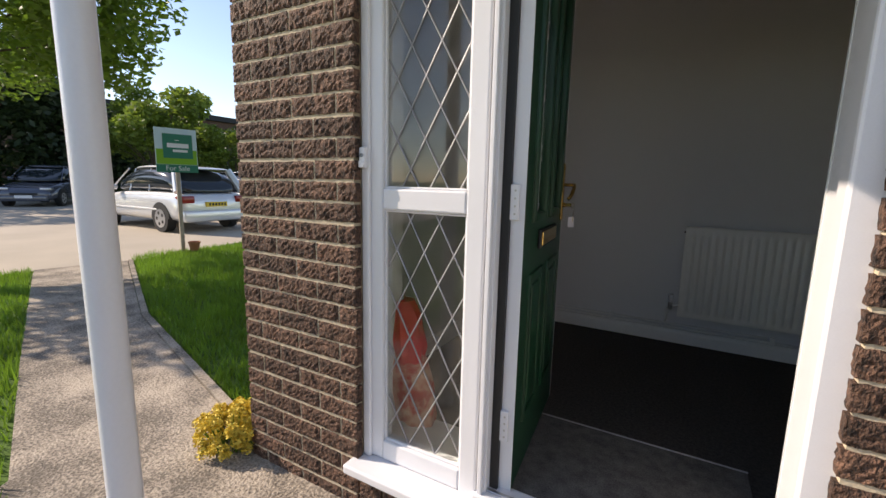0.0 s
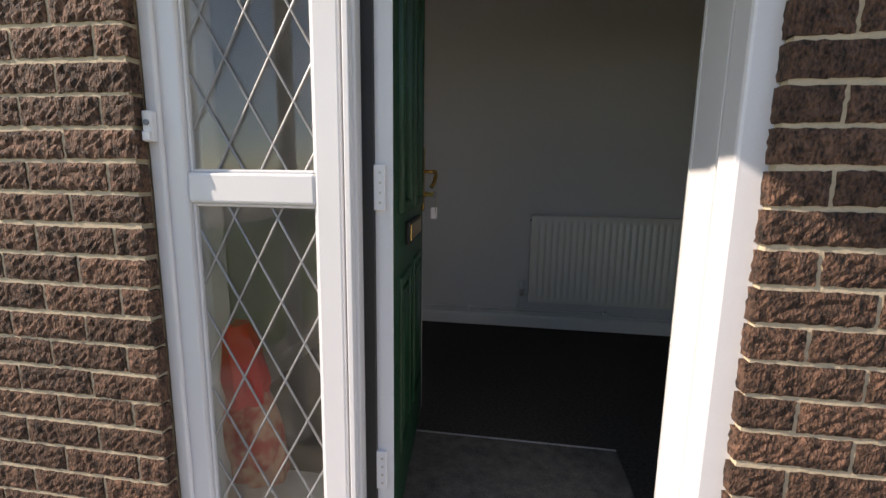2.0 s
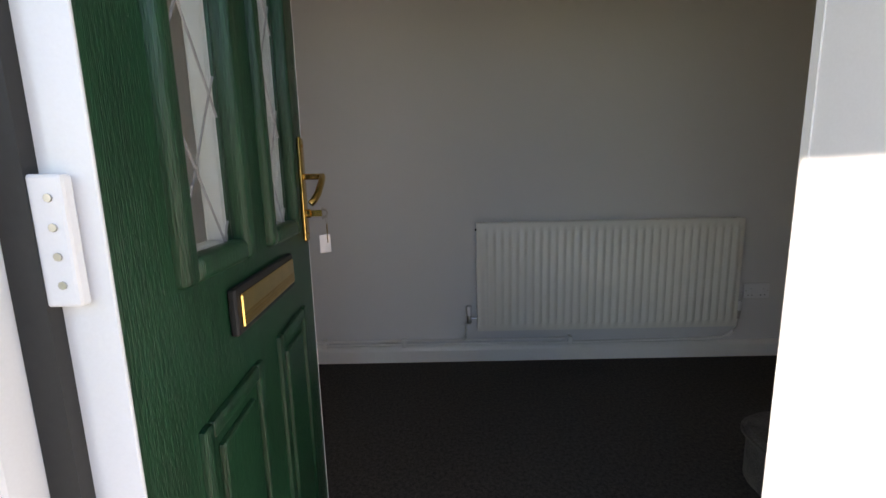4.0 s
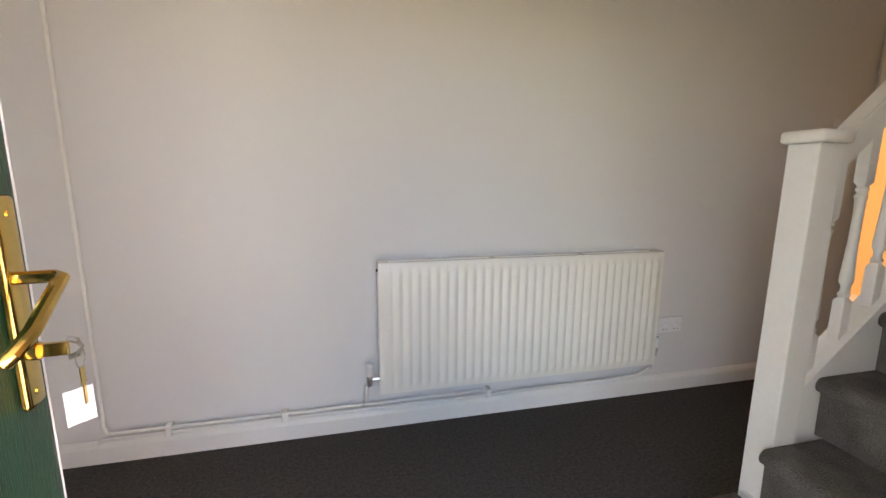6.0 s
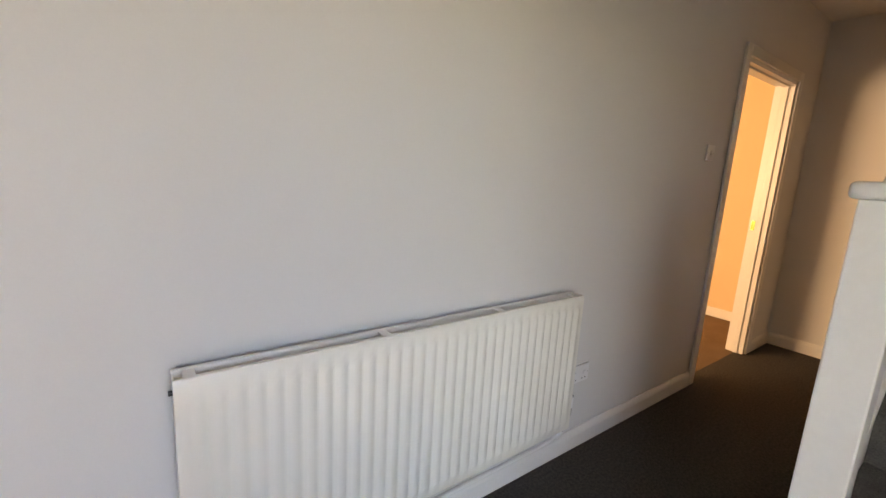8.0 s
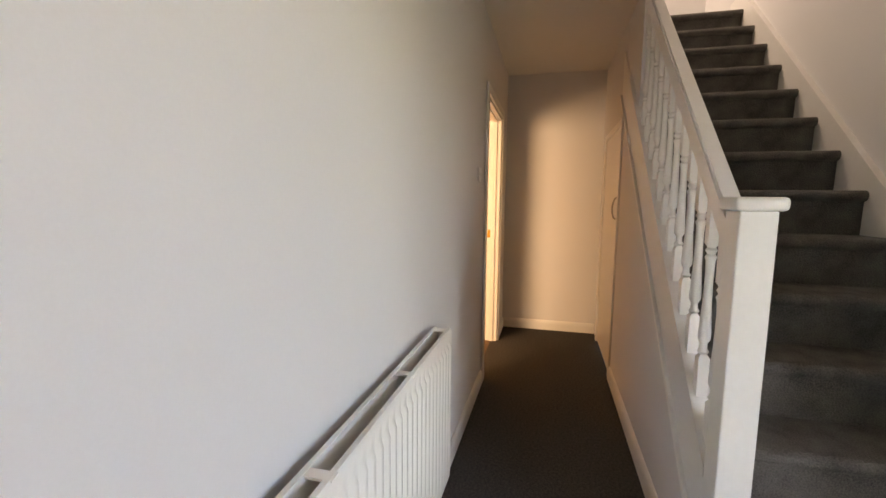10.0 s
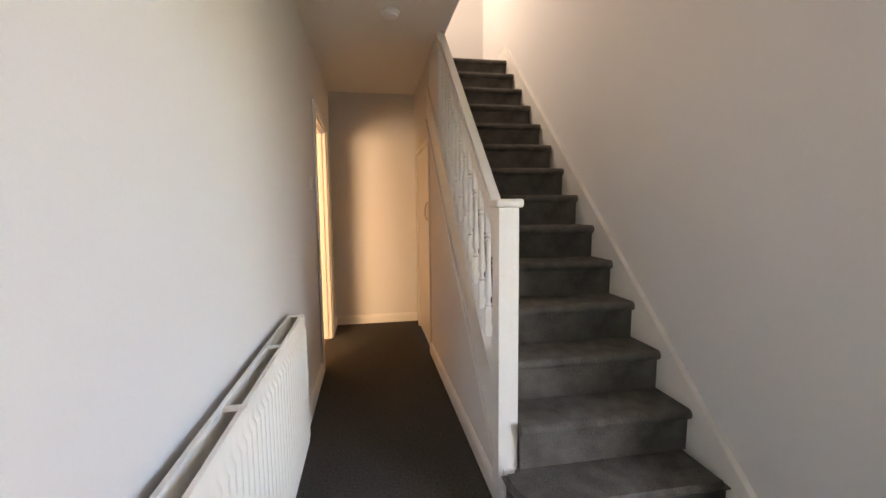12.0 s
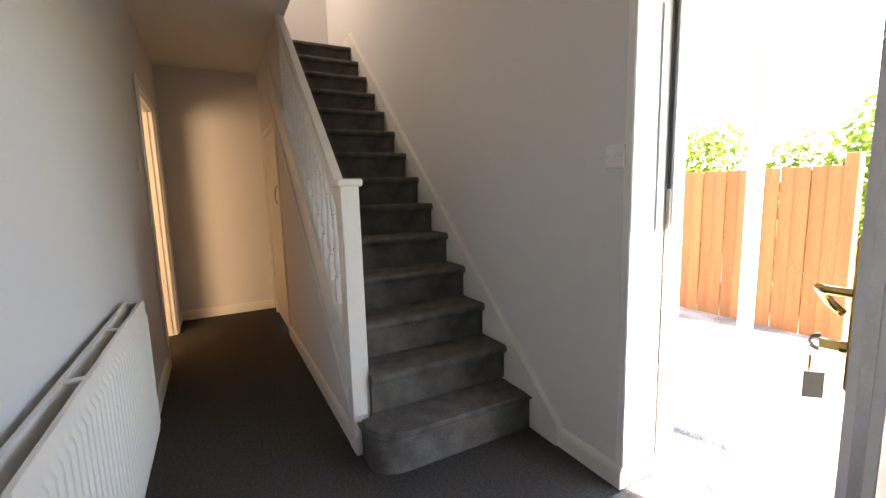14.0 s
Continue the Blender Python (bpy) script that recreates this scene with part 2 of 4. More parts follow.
FL, FR = -0.565, 0.790   # opening of window and door in the front wall
structure("wall_front", joined((-1.195, FL - 0.006, 0.005, IN, -0.5, 5.2), (FR + 0.006, 5.6, 0.005, IN, -0.5, 5.2), (FL, FR, 0.012, IN, 2.07, 5.2), (FL, -0.085, 0.012, IN, -0.5, -0.05), (-0.085, FR, 0.012, IN, -0.5, -0.03)), MORTAR, "front wall with a mortar core behind brown bricks")
structure("wall_front_plaster", joined((LX, FL, IN, IN + 0.012, 0, 2.497), (FR - 0.03, 5.0, IN, IN + 0.012, 0, 5.1), (FL, FR - 0.03, IN, IN + 0.012, 2.07, 2.497), (FL, -0.085, IN - 0.15, IN + 0.012, -0.02, 0.02)), WALLP, "grey-white painted plaster on the front wall")
structure("wall_house_end", B(-1.2, -1.0, 0.30, 6.0, -0.5, 5.2), BRICK_FAR, "brown brick end wall of the house")
structure("wall_hall_end", B(LX - 0.25, LX, IN, WY + 0.1, -0.02, CZ), WALLP, "plain pale wall at the end of the hall")
DX0, DX1, DZ = 3.30, 4.19, 2.015
structure("wall_radiator_side", joined((LX, DX0, WY, WY + 0.1, -0.02, CZ), (DX1, 5.0, WY, WY + 0.1, -0.02, CZ), (DX0, DX1, WY, WY + 0.1, DZ, CZ)), WALLP, "long grey-white painted wall behind the radiator")
structure("wall_corridor_end", B(EX, EX + 0.1, 1.15, WY, -0.02, CZ), WALLP, "painted wall closing the corridor")
structure("floor", B(LX - 0.2, 5.2, IN - 0.17, WY + 0.05, -0.06, 0.0), CARPET, "charcoal grey fitted carpet in the hall")
structure("floor_matting", B(-0.06, 0.75, 0.135, 0.675, 0.0, 0.006, 0.003), MATC, "lighter grey entrance matting inside the door")
structure("floor_mat_edge", B(-0.06, 0.75, 0.676, 0.683, 0.0, 0.008, 0.002), LEAD, "pale frayed edge of the entrance matting")
structure("ceiling", joined((LX - 0.2, 5.0, 1.13, WY + 0.05, CZ, CZ + 0.18), (LX - 0.2, 0.9, IN, 1.13, CZ, CZ + 0.18)), CEILP, "white painted hall ceiling")
structure("floor_landing", joined((4.24, 5.2, IN + 0.012, 1.13, CZ, UZ - 0.002), (LX, 5.2, 1.13, WY, CZ + 0.185, UZ)), CARPET, "carpeted upstairs landing")
structure("wall_stairwell", joined((5.0, 5.1, IN, WY, UZ, 5.1), (LX - 0.1, 5.1, WY, WY + 0.1, UZ, 5.1), (0.8, 0.9, IN, 1.13, CZ + 0.18, 5.1)), WALLP, "painted walls round the stairwell")
structure("ceiling_upstairs", B(LX - 0.2, 5.2, IN, WY + 0.1, 5.1, 5.2), CEILP, "white upstairs ceiling")
# the room beyond the corridor door
structure("floor_side_room", B(0.2, 5.5, WY + 0.05, 5.4, -0.06, -0.002), material("brown_room_carpet", (0.20, 0.13, 0.075), 1.0, dark=0.6, scale=5, fine=300, bump=0.6, depth=0.004), "brown carpet in the side room")
structure("wall_side_room", joined((5.0, 5.1, WY + 0.1, 5.3, -0.02, CZ), (0.2, 0.3, WY + 0.1, 5.3, -0.02, CZ), (0.2, 5.1, 5.2, 5.3, -0.02, CZ), (0.3, DX0 - 0.03, WY + 0.101, WY + 0.11, 0, CZ), (DX1 + 0.03, 5.0, WY + 0.101, WY + 0.11, 0, CZ)), CREAM, "cream painted walls of the side room")
structure("ceiling_side_room", B(0.2, 5.1, WY + 0.1, 5.3, CZ, CZ + 0.1), CEILP, "white ceiling of the side room")
structure("baseboard_side_room", joined((4.985, 4.998, WY + 0.12, 5.2, 0, 0.09), (0.3, 5.0, 5.185, 5.198, 0, 0.09)), GLOSS, "white skirting board in the side room")


def skirting(name, outline_len, m):
    """A moulded skirting board along its own x."""
    prof = [(0, 0), (-0.018, 0), (-0.018, 0.068), (-0.014, 0.082), (-0.006, 0.094), (0, 0.096)]
    ob = structure(name, prism(prof, "x", 0, outline_len), GLOSS, "white gloss skirting board", "baseboard")
    ob.matrix_world = m
    return ob


skirting("baseboard_radiator_wall", DX0 - 0.065 - LX, pose(LX, WY, 0))
skirting("baseboard_by_door", 5.0 - 4.24, pose(4.255, WY, 0)).scale = (0.55, 1, 1)
skirting("baseboard_corridor_end", WY - 1.2, pose(EX, WY - 0.018, 0, 0, 0, -90))
skirting("baseboard_stair_side", 1.12 - 0.76, pose(1.12, IN + 0.012, 0, 0, 0, 180))
skirting("baseboard_hall_end", WY - IN - 0.1, pose(LX, IN + 0.08, 0, 0, 0, 90))

# ---- corridor doorway ----
lining = structure("door_frame_corridor", joined((DX0 - 0.002, DX0 + 0.028, WY - 0.004, WY + 0.114, 0, DZ - 0.03), (DX1 - 0.028, DX1 + 0.002, WY - 0.004, WY + 0.114, 0, DZ - 0.03), (DX0 - 0.002, DX1 + 0.002, WY - 0.004, WY + 0.114, DZ - 0.03, DZ)), GLOSS, "white painted lining of the corridor doorway")
for a, b, c, d in ((DX0 - 0.06, DX0 + 0.006, 0, DZ + 0.055), (DX1 - 0.006, DX1 + 0.06, 0, DZ + 0.055), (DX0 + 0.006, DX1 - 0.006, DZ - 0.008, DZ + 0.055)):
    part("architrave", B(a, b, WY - 0.02, WY - 0.0045, c, d, 0.004, 2), GLOSS, lining)
for a, b, c, d in ((DX0 + 0.028, DX0 + 0.04, 0, DZ - 0.042), (DX1 - 0.04, DX1 - 0.028, 0, DZ - 0.042), (DX0 + 0.028, DX1 - 0.028, DZ - 0.042, DZ - 0.03)):
    part("door_stop", B(a, b, WY + 0.03, WY + 0.065, c, d, 0.002), GLOSS, lining)
part("strike_plate", B(DX1 - 0.0295, DX1 - 0.0278, WY + 0.075, WY + 0.1, 0.96, 1.03), BRASS, lining, "brass strike plate")


def switch(name, m, label, cat, double=False):
    """A white wall plate with rockers; faces its own -y."""
    w = 0.145 if double else 0.086
    t = thing(name, 0, 0, 0, label, cat)
    t.matrix_world = m
    part("plate", B(-w / 2, w / 2, -0.01, 0, -0.043, 0.043, 0.003, 2), UPVC, t)
    for cx in ((-0.035, 0.035) if double else (0,)):
        part("rocker", B(cx - 0.008, cx + 0.008, -0.014, -0.009, -0.012, 0.012, 0.002), UPVC, t)
    for cx in (-w / 2 + 0.012, w / 2 - 0.012):
        part("screw", tube([(cx, -0.009, 0), (cx, -0.0115, 0)], 0.003, 8), STEEL, t)
    return t


switch("light_switch", pose(0.835, IN + 0.0125, 1.35, 0, 0, 180), "white plastic light switch on the wall by the front door", "light switch")
switch("light_switch", pose(3.02, WY - 0.0005, 1.45), "white plastic light switch beside the corridor doorway", "light switch")
sock = switch("wall_socket", pose(2.045, WY - 0.0005, 0.385), "white double plug socket low on the wall beside the radiator", "socket", True)
for cx in (-0.035, 0.035):
    for dx in (-0.011, 0.011):
        part("pin_hole", B(cx + dx - 0.003, cx + dx + 0.003, -0.0108, -0.0095, -0.028, -0.024), BLACK, sock)
alarm = thing("smoke_alarm", 2.75, 1.53, CZ, "round white smoke alarm on the ceiling", "smoke alarm")
part("base", turned([(-0.001, 0.06), (-0.018, 0.058), (-0.02, 0.05)], 12), UPVC, alarm, smooth=True)
part("cover", turned([(-0.02, 0.05), (-0.034, 0.045), (-0.04, 0.03), (-0.041, 0.002)], 12), UPVC, alarm, smooth=True)


# ---- radiator ----
def radiator(x0, x1, z0, z1, yf):
    w, h = x1 - x0, z1 - z0
    t = thing("radiator", x0, yf, z0, "white enamelled double panel radiator hung on the wall", "radiator")
    n = 33

    def panel(y0, sign):
        bm = bmesh.new()
        m = 0.02
        pitch = (w - 2 * m) / n
        xs = [(0.0, 0.0), (0.012, 0.0)]
        for i in range(n):
            a = m + i * pitch
            xs += [(a + 0.10 * pitch, 0.0), (a + 0.28 * pitch, 1.0), (a + 0.72 * pitch, 1.0), (a + 0.90 * pitch, 0.0)]
        xs += [(w - 0.012, 0.0), (w, 0.0)]
        rows = [(0.0, 0), (0.028, 0), (0.045, 1), (h - 0.06, 1), (h - 0.042, 0), (h - 0.012, 0), (h, -0.6)]
        grid = [[bm.verts.new((x, y0 - sign * 0.009 * k * (f if f >= 0 else 0) + sign * (0.006 if f < 0 else 0), z)) for x, k in xs] for z, f in rows]
        for r0, r1 in zip(grid, grid[1:]):
            for i in range(len(xs) - 1):
                bm.faces.new((r0[i], r0[i + 1], r1[i + 1], r1[i]))
        ret = bmesh.ops.extrude_face_region(bm, geom=bm.faces[:])
        bmesh.ops.translate(bm, vec=(0, sign * 0.012, 0), verts=[v for v in ret["geom"] if isinstance(v, bmesh.types.BMVert)])
        bmesh.ops.recalc_face_normals(bm, faces=bm.faces[:])
        return bm
    part("front_panel", panel(0.010, 1), RADW, t, smooth=True)
    part("back_panel", panel(0.062, 1), RADW, t, smooth=True)
    for a in (0.0, w - 0.004):
        part("end_cap", B(a, a + 0.004, 0.023, 0.062, 0.01, h - 0.004), RADW, t)
    for a in (0.02, w * 0.36, w * 0.68, w - 0.045):
        part("top_bracket", B(a, a + 0.025, 0.012, 0.072, h - 0.006, h - 0.001), RADW, t)
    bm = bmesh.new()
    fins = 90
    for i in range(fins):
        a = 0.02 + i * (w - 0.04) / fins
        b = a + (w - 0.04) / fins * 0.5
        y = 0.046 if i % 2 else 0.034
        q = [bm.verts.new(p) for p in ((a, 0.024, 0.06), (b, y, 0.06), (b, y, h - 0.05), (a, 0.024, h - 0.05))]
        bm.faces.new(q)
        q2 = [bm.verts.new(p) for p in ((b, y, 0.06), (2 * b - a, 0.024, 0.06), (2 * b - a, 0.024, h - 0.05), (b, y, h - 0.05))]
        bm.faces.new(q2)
    ob = part("convector_fins", bm, material("dull_grey_fin", (0.33, 0.31, 0.28), 0.6, dark=0.8), t, "grey convector fins between the panels")
    # wall brackets reach the wall
    for a in (0.2, w - 0.25):
        part("wall_bracket", B(a, a + 0.03, 0.073, WY - yf, 0.1, h - 0.1), RADW, t)
    # valves and tails
    zv = 0.065
    for side, xv in ((-1, -0.045), (1, w + 0.02)):
        body = part("valve", turned([(zv - 0.028, 0.011), (zv - 0.01, 0.014), (zv + 0.015, 0.014), (zv + 0.02, 0.012)], 8), STEEL, t, "chrome radiator valve", True)
        body.location = (xv, 0.035, 0)
        capv = part("valve_cap", turned([(zv + 0.02, 0.016), (zv + 0.07, 0.0175), (zv + 0.076, 0.012)], 8), UPVC, body, "white plastic valve cap", True)
        part("tail", tube([(xv, 0.035, zv), (0.005 if side < 0 else w - 0.005, 0.035, zv)], 0.008), STEEL, t, smooth=True)
    part("bleed_valve", tube([(-0.008, 0.035, h - 0.035), (0.002, 0.035, h - 0.035)], 0.006), BLACK, t)
    return t


radiator(0.470, 1.887, 0.21, 0.807, 1.98)
pipes = thing("heating_pipes", LX, WY - 0.03, 0.1, "two white painted copper pipes clipped above the skirting board", "pipe")
PO = Vector((LX, WY - 0.03, 0.1))


def run(name, pts, r=0.0075):
    return part(name, tube([Vector(p) - PO for p in pts], r, 8), GLOSS, pipes, smooth=True)


run("upper_pipe", [(-0.63, WY - 0.03, CZ), (-0.63, WY - 0.03, 0.17), (-0.622, WY - 0.03, 0.142), (-0.60, WY - 0.03, 0.135), (0.385, WY - 0.03, 0.135), (0.402, WY - 0.035, 0.145), (0.408, WY - 0.06, 0.175), (0.408, WY - 0.07, 0.25)])
run("lower_pipe", [(-0.655, WY - 0.03, 0.098), (-0.645, WY - 0.03, 0.110), (-0.60, WY - 0.03, 0.112), (1.0, WY - 0.03, 0.112), (1.75, WY - 0.03, 0.118), (1.85, WY - 0.032, 0.125), (1.895, WY - 0.04, 0.15), (1.907, WY - 0.06, 0.19), (1.907, WY - 0.07, 0.25)])
run("spur_pipe", [(0.40, WY - 0.03, 0.135), (0.97, WY - 0.03, 0.138)], 0.0065)
for a in (1.0, 0.055, -0.4):
    part("pipe_clip", B(a - 0.012 - PO.x, a + 0.012 - PO.x, -0.012, 0.03, -0.002, 0.046, 0.003), GLOSS, pipes)
part("elbow_joint", tube([Vector((1.885, WY - 0.037, 0.135)) - PO, Vector((1.905, WY - 0.05, 0.165)) - PO], 0.011), GLOSS, pipes, smooth=True)

# ---- staircase ----
H, G, N0 = 0.1925, 0.2112, 1.292
SY0, SY1 = 0.338, 1.135
stairs = thing("staircase", N0, SY0, 0, "straight closed staircase covered in dark grey carpet", "staircase")
SO = Vector((N0, SY0, 0))


def step_mesh(depth, wide):
    """A carpeted riser and tread with a rounded nose, at the origin of its nosing."""
    pts = [(0.03, -H), (0.027, -0.06)]
    for k in range(9):
        a = -math.pi / 2 - math.pi * k / 8
        pts.append((0.024 + 0.024 * math.cos(a), -0.024 + 0.024 * math.sin(a)))
    pts += [(depth, 0.0), (depth, -H)]
    return prism(pts, "y", 0, wide)


sm = mesh_of("step", step_mesh(G + 0.03, SY1 - SY0), STAIRC, True)
sm_newel = mesh_of("step", step_mesh(G + 0.03, 1.111 - SY0), STAIRC, True)   # stops at the newel post
for i in range(2, 15):
    ob = new("step", sm_newel if i == 2 else sm)
    ob.parent = stairs
    ob.location = ((i - 1) * G, 0, i * H)
R1 = 0.16
yb = 1.190
outline = [(1.62, SY0), (N0, SY0)] + [(N0 + R1 - R1 * math.cos(a), yb - R1 + R1 * math.sin(a)) for a in (math.pi / 2 * k / 8 for k in range(9))] + [(1.53, yb), (1.53, SY1), (1.62, SY1)]
bm = prism([(x - SO.x, y - SO.y) for x, y in outline], "z", 0.15, H)
bmesh.ops.bevel(bm, geom=[e for e in bm.edges if abs(e.verts[0].co.z - e.verts[1].co.z) < 1e-5], offset=0.018, segments=3, affect='EDGES')
part("bottom_tread", bm, STAIRC, stairs, "carpeted bottom tread with a rounded end", True)
inner = [(x + (0.022 if x < 1.5 else 0), min(y, yb - 0.02) if y > 0.5 else y) for x, y in outline]
part("bottom_riser", prism([(x - SO.x, y - SO.y) for x, y in inner], "z", 0, 0.152), STAIRC, stairs, "carpeted curved bottom riser", True)
SL = H / G


def sloped(x0, x1, off0, off1, y0, y1, cut=None):
    """A board along the pitch between two heights over the nosing line."""
    nz = lambda x: H + (x - N0) * SL
    return prism([(x0 - SO.x, nz(x0) + off0), (x1 - SO.x, nz(x1) + off0), (x1 - SO.x, nz(x1) + off1), (x0 - SO.x, nz(x0) + off1)], "y", y0 - SO.y, y1 - SO.y)


nz = lambda x: H + (x - N0) * SL
bm = prism([(1.12 - SO.x, 0.0), (1.45 - SO.x, 0), (4.3 - SO.x, nz(4.3) - 0.3), (4.3 - SO.x, UZ + 0.13), (4.10 - SO.x, UZ + 0.13), (4.05 - SO.x, nz(4.05) + 0.052), (1.24 - SO.x, nz(1.24) + 0.052), (1.12 - SO.x, 0.096)], "y", IN + 0.0125 - SO.y, SY0 - SO.y)
part("wall_string", bm, GLOSS, stairs, "white painted wall string")
part("wall_string_bead", prism([(1.12 - SO.x, 0.097), (1.24 - SO.x, nz(1.24) + 0.053), (4.05 - SO.x, nz(4.05) + 0.053), (4.10 - SO.x, UZ + 0.131), (4.10 - SO.x, UZ + 0.148), (4.035 - SO.x, nz(4.05) + 0.074), (1.225 - SO.x, nz(1.24) + 0.069), (1.11 - SO.x, 0.112)], "y", IN + 0.0125 - SO.y, SY0 + 0.004 - SO.y), GLOSS, stairs)
cap = lambda x: 0.50 + SL * (x - 1.627)
mou = lambda x: 0.215 + 0.905 * (x - 1.634)
XT = 3.62
part("outer_string", prism([(1.60 - SO.x, mou(1.60)), (XT - SO.x, mou(XT)), (XT - SO.x, cap(XT)), (1.60 - SO.x, cap(1.60))], "y", 1.136 - SO.y, 1.186 - SO.y), GLOSS, stairs, "white painted outer string")
part("string_capping", prism([(1.64 - SO.x, cap(1.64)), (3.3 - SO.x, cap(3.3)), (3.3 - SO.x, cap(3.3) + 0.028), (1.64 - SO.x, cap(1.64) + 0.028)], "y", 1.128 - SO.y, 1.198 - SO.y), GLOSS, stairs)
part("string_moulding", prism([(1.62 - SO.x, mou(1.62) - 0.012), (XT - SO.x, mou(XT) - 0.012), (XT - SO.x, mou(XT) + 0.014), (1.62 - SO.x, mou(1.62) + 0.014)], "y", 1.177 - SO.y, 1.200 - SO.y), GLOSS, stairs)
CX0, CX1, CTOP = 3.60, 4.42, 1.82
structure("wall_understairs_panel", prism([(1.54, 0), (CX0 - 0.05, 0), (CX0 - 0.05, mou(CX0 - 0.05) + 0.03), (1.61, mou(1.61) + 0.03), (1.61, 0.19), (1.54, 0.19)], "y", 1.13, 1.176), WALLP, "painted panel closing the space under the stairs")
structure("wall_over_cupboard", joined((CX0 - 0.05, EX, 1.13, 1.176, CTOP + 0.045, CZ), (CX1 + 0.05, EX, 1.13, 1.176, 0, CTOP + 0.052), ), WALLP, "painted wall over the cupboard door")
structure("wall_over_string", prism([(3.06, cap(3.06) + 0.02), (CX0 - 0.05, cap(CX0 - 0.05) - 0.1), (CX0 - 0.05, CZ), (3.06, CZ)], "y", 1.128, 1.174), WALLP, "painted wall above the closed part of the stairs")
ob = skirting("baseboard_understairs", CX0 - 0.05 - 1.54, pose(1.54, 1.176, 0))
ob.matrix_world = pose(CX0 - 0.05, 1.176, 0, 0, 0, 180)
cup = thing("cupboard", CX0, 1.176, 0, "white painted understairs cupboard door with a bow handle", "cupboard")
part("cupboard_door", B(0.004, CX1 - CX0 - 0.004, -0.025, 0.002, 0.02, CTOP - 0.004, 0.002), GLOSS, cup)
for a, b, c, d in ((-0.048, 0, 0, CTOP + 0.044), (CX1 - CX0, CX1 - CX0 + 0.048, 0, CTOP + 0.044), (0, CX1 - CX0, CTOP, CTOP + 0.044)):
    part("frame", B(a, b, -0.03, 0.014, c, d, 0.003), GLOSS, cup)
part("handle", tube([(0.045, 0.0, 1.16), (0.045, 0.022, 1.175), (0.045, 0.032, 1.21), (0.045, 0.034, 1.245), (0.045, 0.03, 1.28), (0.045, 0.02, 1.31), (0.045, 0.0, 1.325)], 0.006), STEEL, cup, "dark metal bow handle", True)

BX, BY = 1.5965, 1.155
ban = thing("banister", BX, BY, 0, "white painted banister with a square newel post and turned spindles", "banister")
part("newel_post", B(-0.0435, 0.0435, -0.0425, 0.0425, 0, 1.268, 0.004, 2), GLOSS, ban, "square white newel post")
part("newel_cap", B(-0.060, 0.060, -0.058, 0.058, 1.268, 1.302, 0.011, 3), GLOSS, ban, "flat bevelled newel cap", True)
rail = lambda x: nz(x) + 0.728
xa, xb = 1.63, 3.02
part("handrail", prism([(xa - BX, rail(xa) - 0.078), (xb - BX, rail(xb) - 0.078), (xb - BX, rail(xb)), (xa - BX, rail(xa))], "y", -0.018, 0.038), GLOSS, ban)
part("rail_lip", prism([(xa - BX, rail(xa) - 0.002), (xb - BX, rail(xb) - 0.002), (xb - BX, rail(xb) + 0.014), (xa - BX, rail(xa) + 0.014)], "y", -0.012, 0.032), GLOSS, ban)
L = 0.705
SPIN = [(0, 0.016), (0.14, 0.016), (0.152, 0.012), (0.162, 0.0165), (0.172, 0.011), (0.19, 0.010), (0.205, 0.0175), (0.225, 0.018), (0.25, 0.0165), (0.33, 0.013), (0.43, 0.0115), (0.475, 0.013), (0.49, 0.0165), (0.50, 0.011), (0.512, 0.0165), (0.522, 0.012), (0.535, 0.016), (L, 0.016)]
SPIN = [(z * 0.640 / L, r) for z, r in SPIN]
q = 0.640 / L
sp = mesh_of("baluster", turned(SPIN, 6, square=((0, 0.14 * q), (0.535 * q, 0.640))), GLOSS, True)
for i in range(12):
    x = 1.70 + i * 0.112
    ob = new("baluster", sp)
    ob.parent = ban
    ob.location = (x - BX, 0.010, cap(x) + 0.01)

# ---- front door, frame and side window ----
FZ = 2.06
frame_thing = structure("door_frame_front", B(-0.148, -0.083, 0.05, 0.12, -0.03, FZ, 0.006, 2), UPVC, "white plastic front door frame with the side window")
part("hinge_post", B(-0.082, -0.050, 0.062, 0.125, -0.03, FZ, 0.005, 2), UPVC, frame_thing)
part("post_ridge", B(-0.074, -0.058, 0.044, 0.063, -0.03, FZ, 0.003, 2), UPVC, frame_thing)
part("gasket", B(-0.0495, -0.0215, 0.098, 0.1345, 0.0, FZ - 0.06), BLACK, frame_thing)
part("jamb", B(0.734, FR + 0.012, 0.028, 0.105, -0.03, FZ, 0.008, 2), UPVC, frame_thing)
part("jamb_inner", B(0.762, 0.797, 0.106, IN + 0.016, -0.01, FZ, 0.005, 2), UPVC, frame_thing)
part("jamb_gasket", B(0.741, 0.756, 0.1055, 0.112, 1.22, FZ - 0.06), BLACK, frame_thing, "black rubber seal")
part("jamb_seal", B(0.741, 0.756, 0.1055, 0.112, 0.02, 1.218), WOODP, frame_thing, "tan seal strip below the black seal")
part("keep_strip", B(0.7535, 0.758, 0.150, 0.172, 0.1, 1.9, 0.001), UPVC, frame_thing, "narrow white lock keep strip")
part("head", B(-0.56, 0.734, 0.05, 0.12, FZ - 0.07, FZ, 0.006, 2), UPVC, frame_thing)
part("head_inner", B(-0.085, 0.757, 0.121, IN + 0.012, FZ - 0.05, FZ), UPVC, frame_thing)
part("threshold", B(-0.09, 0.79, 0.035, 0.135, -0.045, 0.012, 0.006, 2), UPVC, frame_thing)
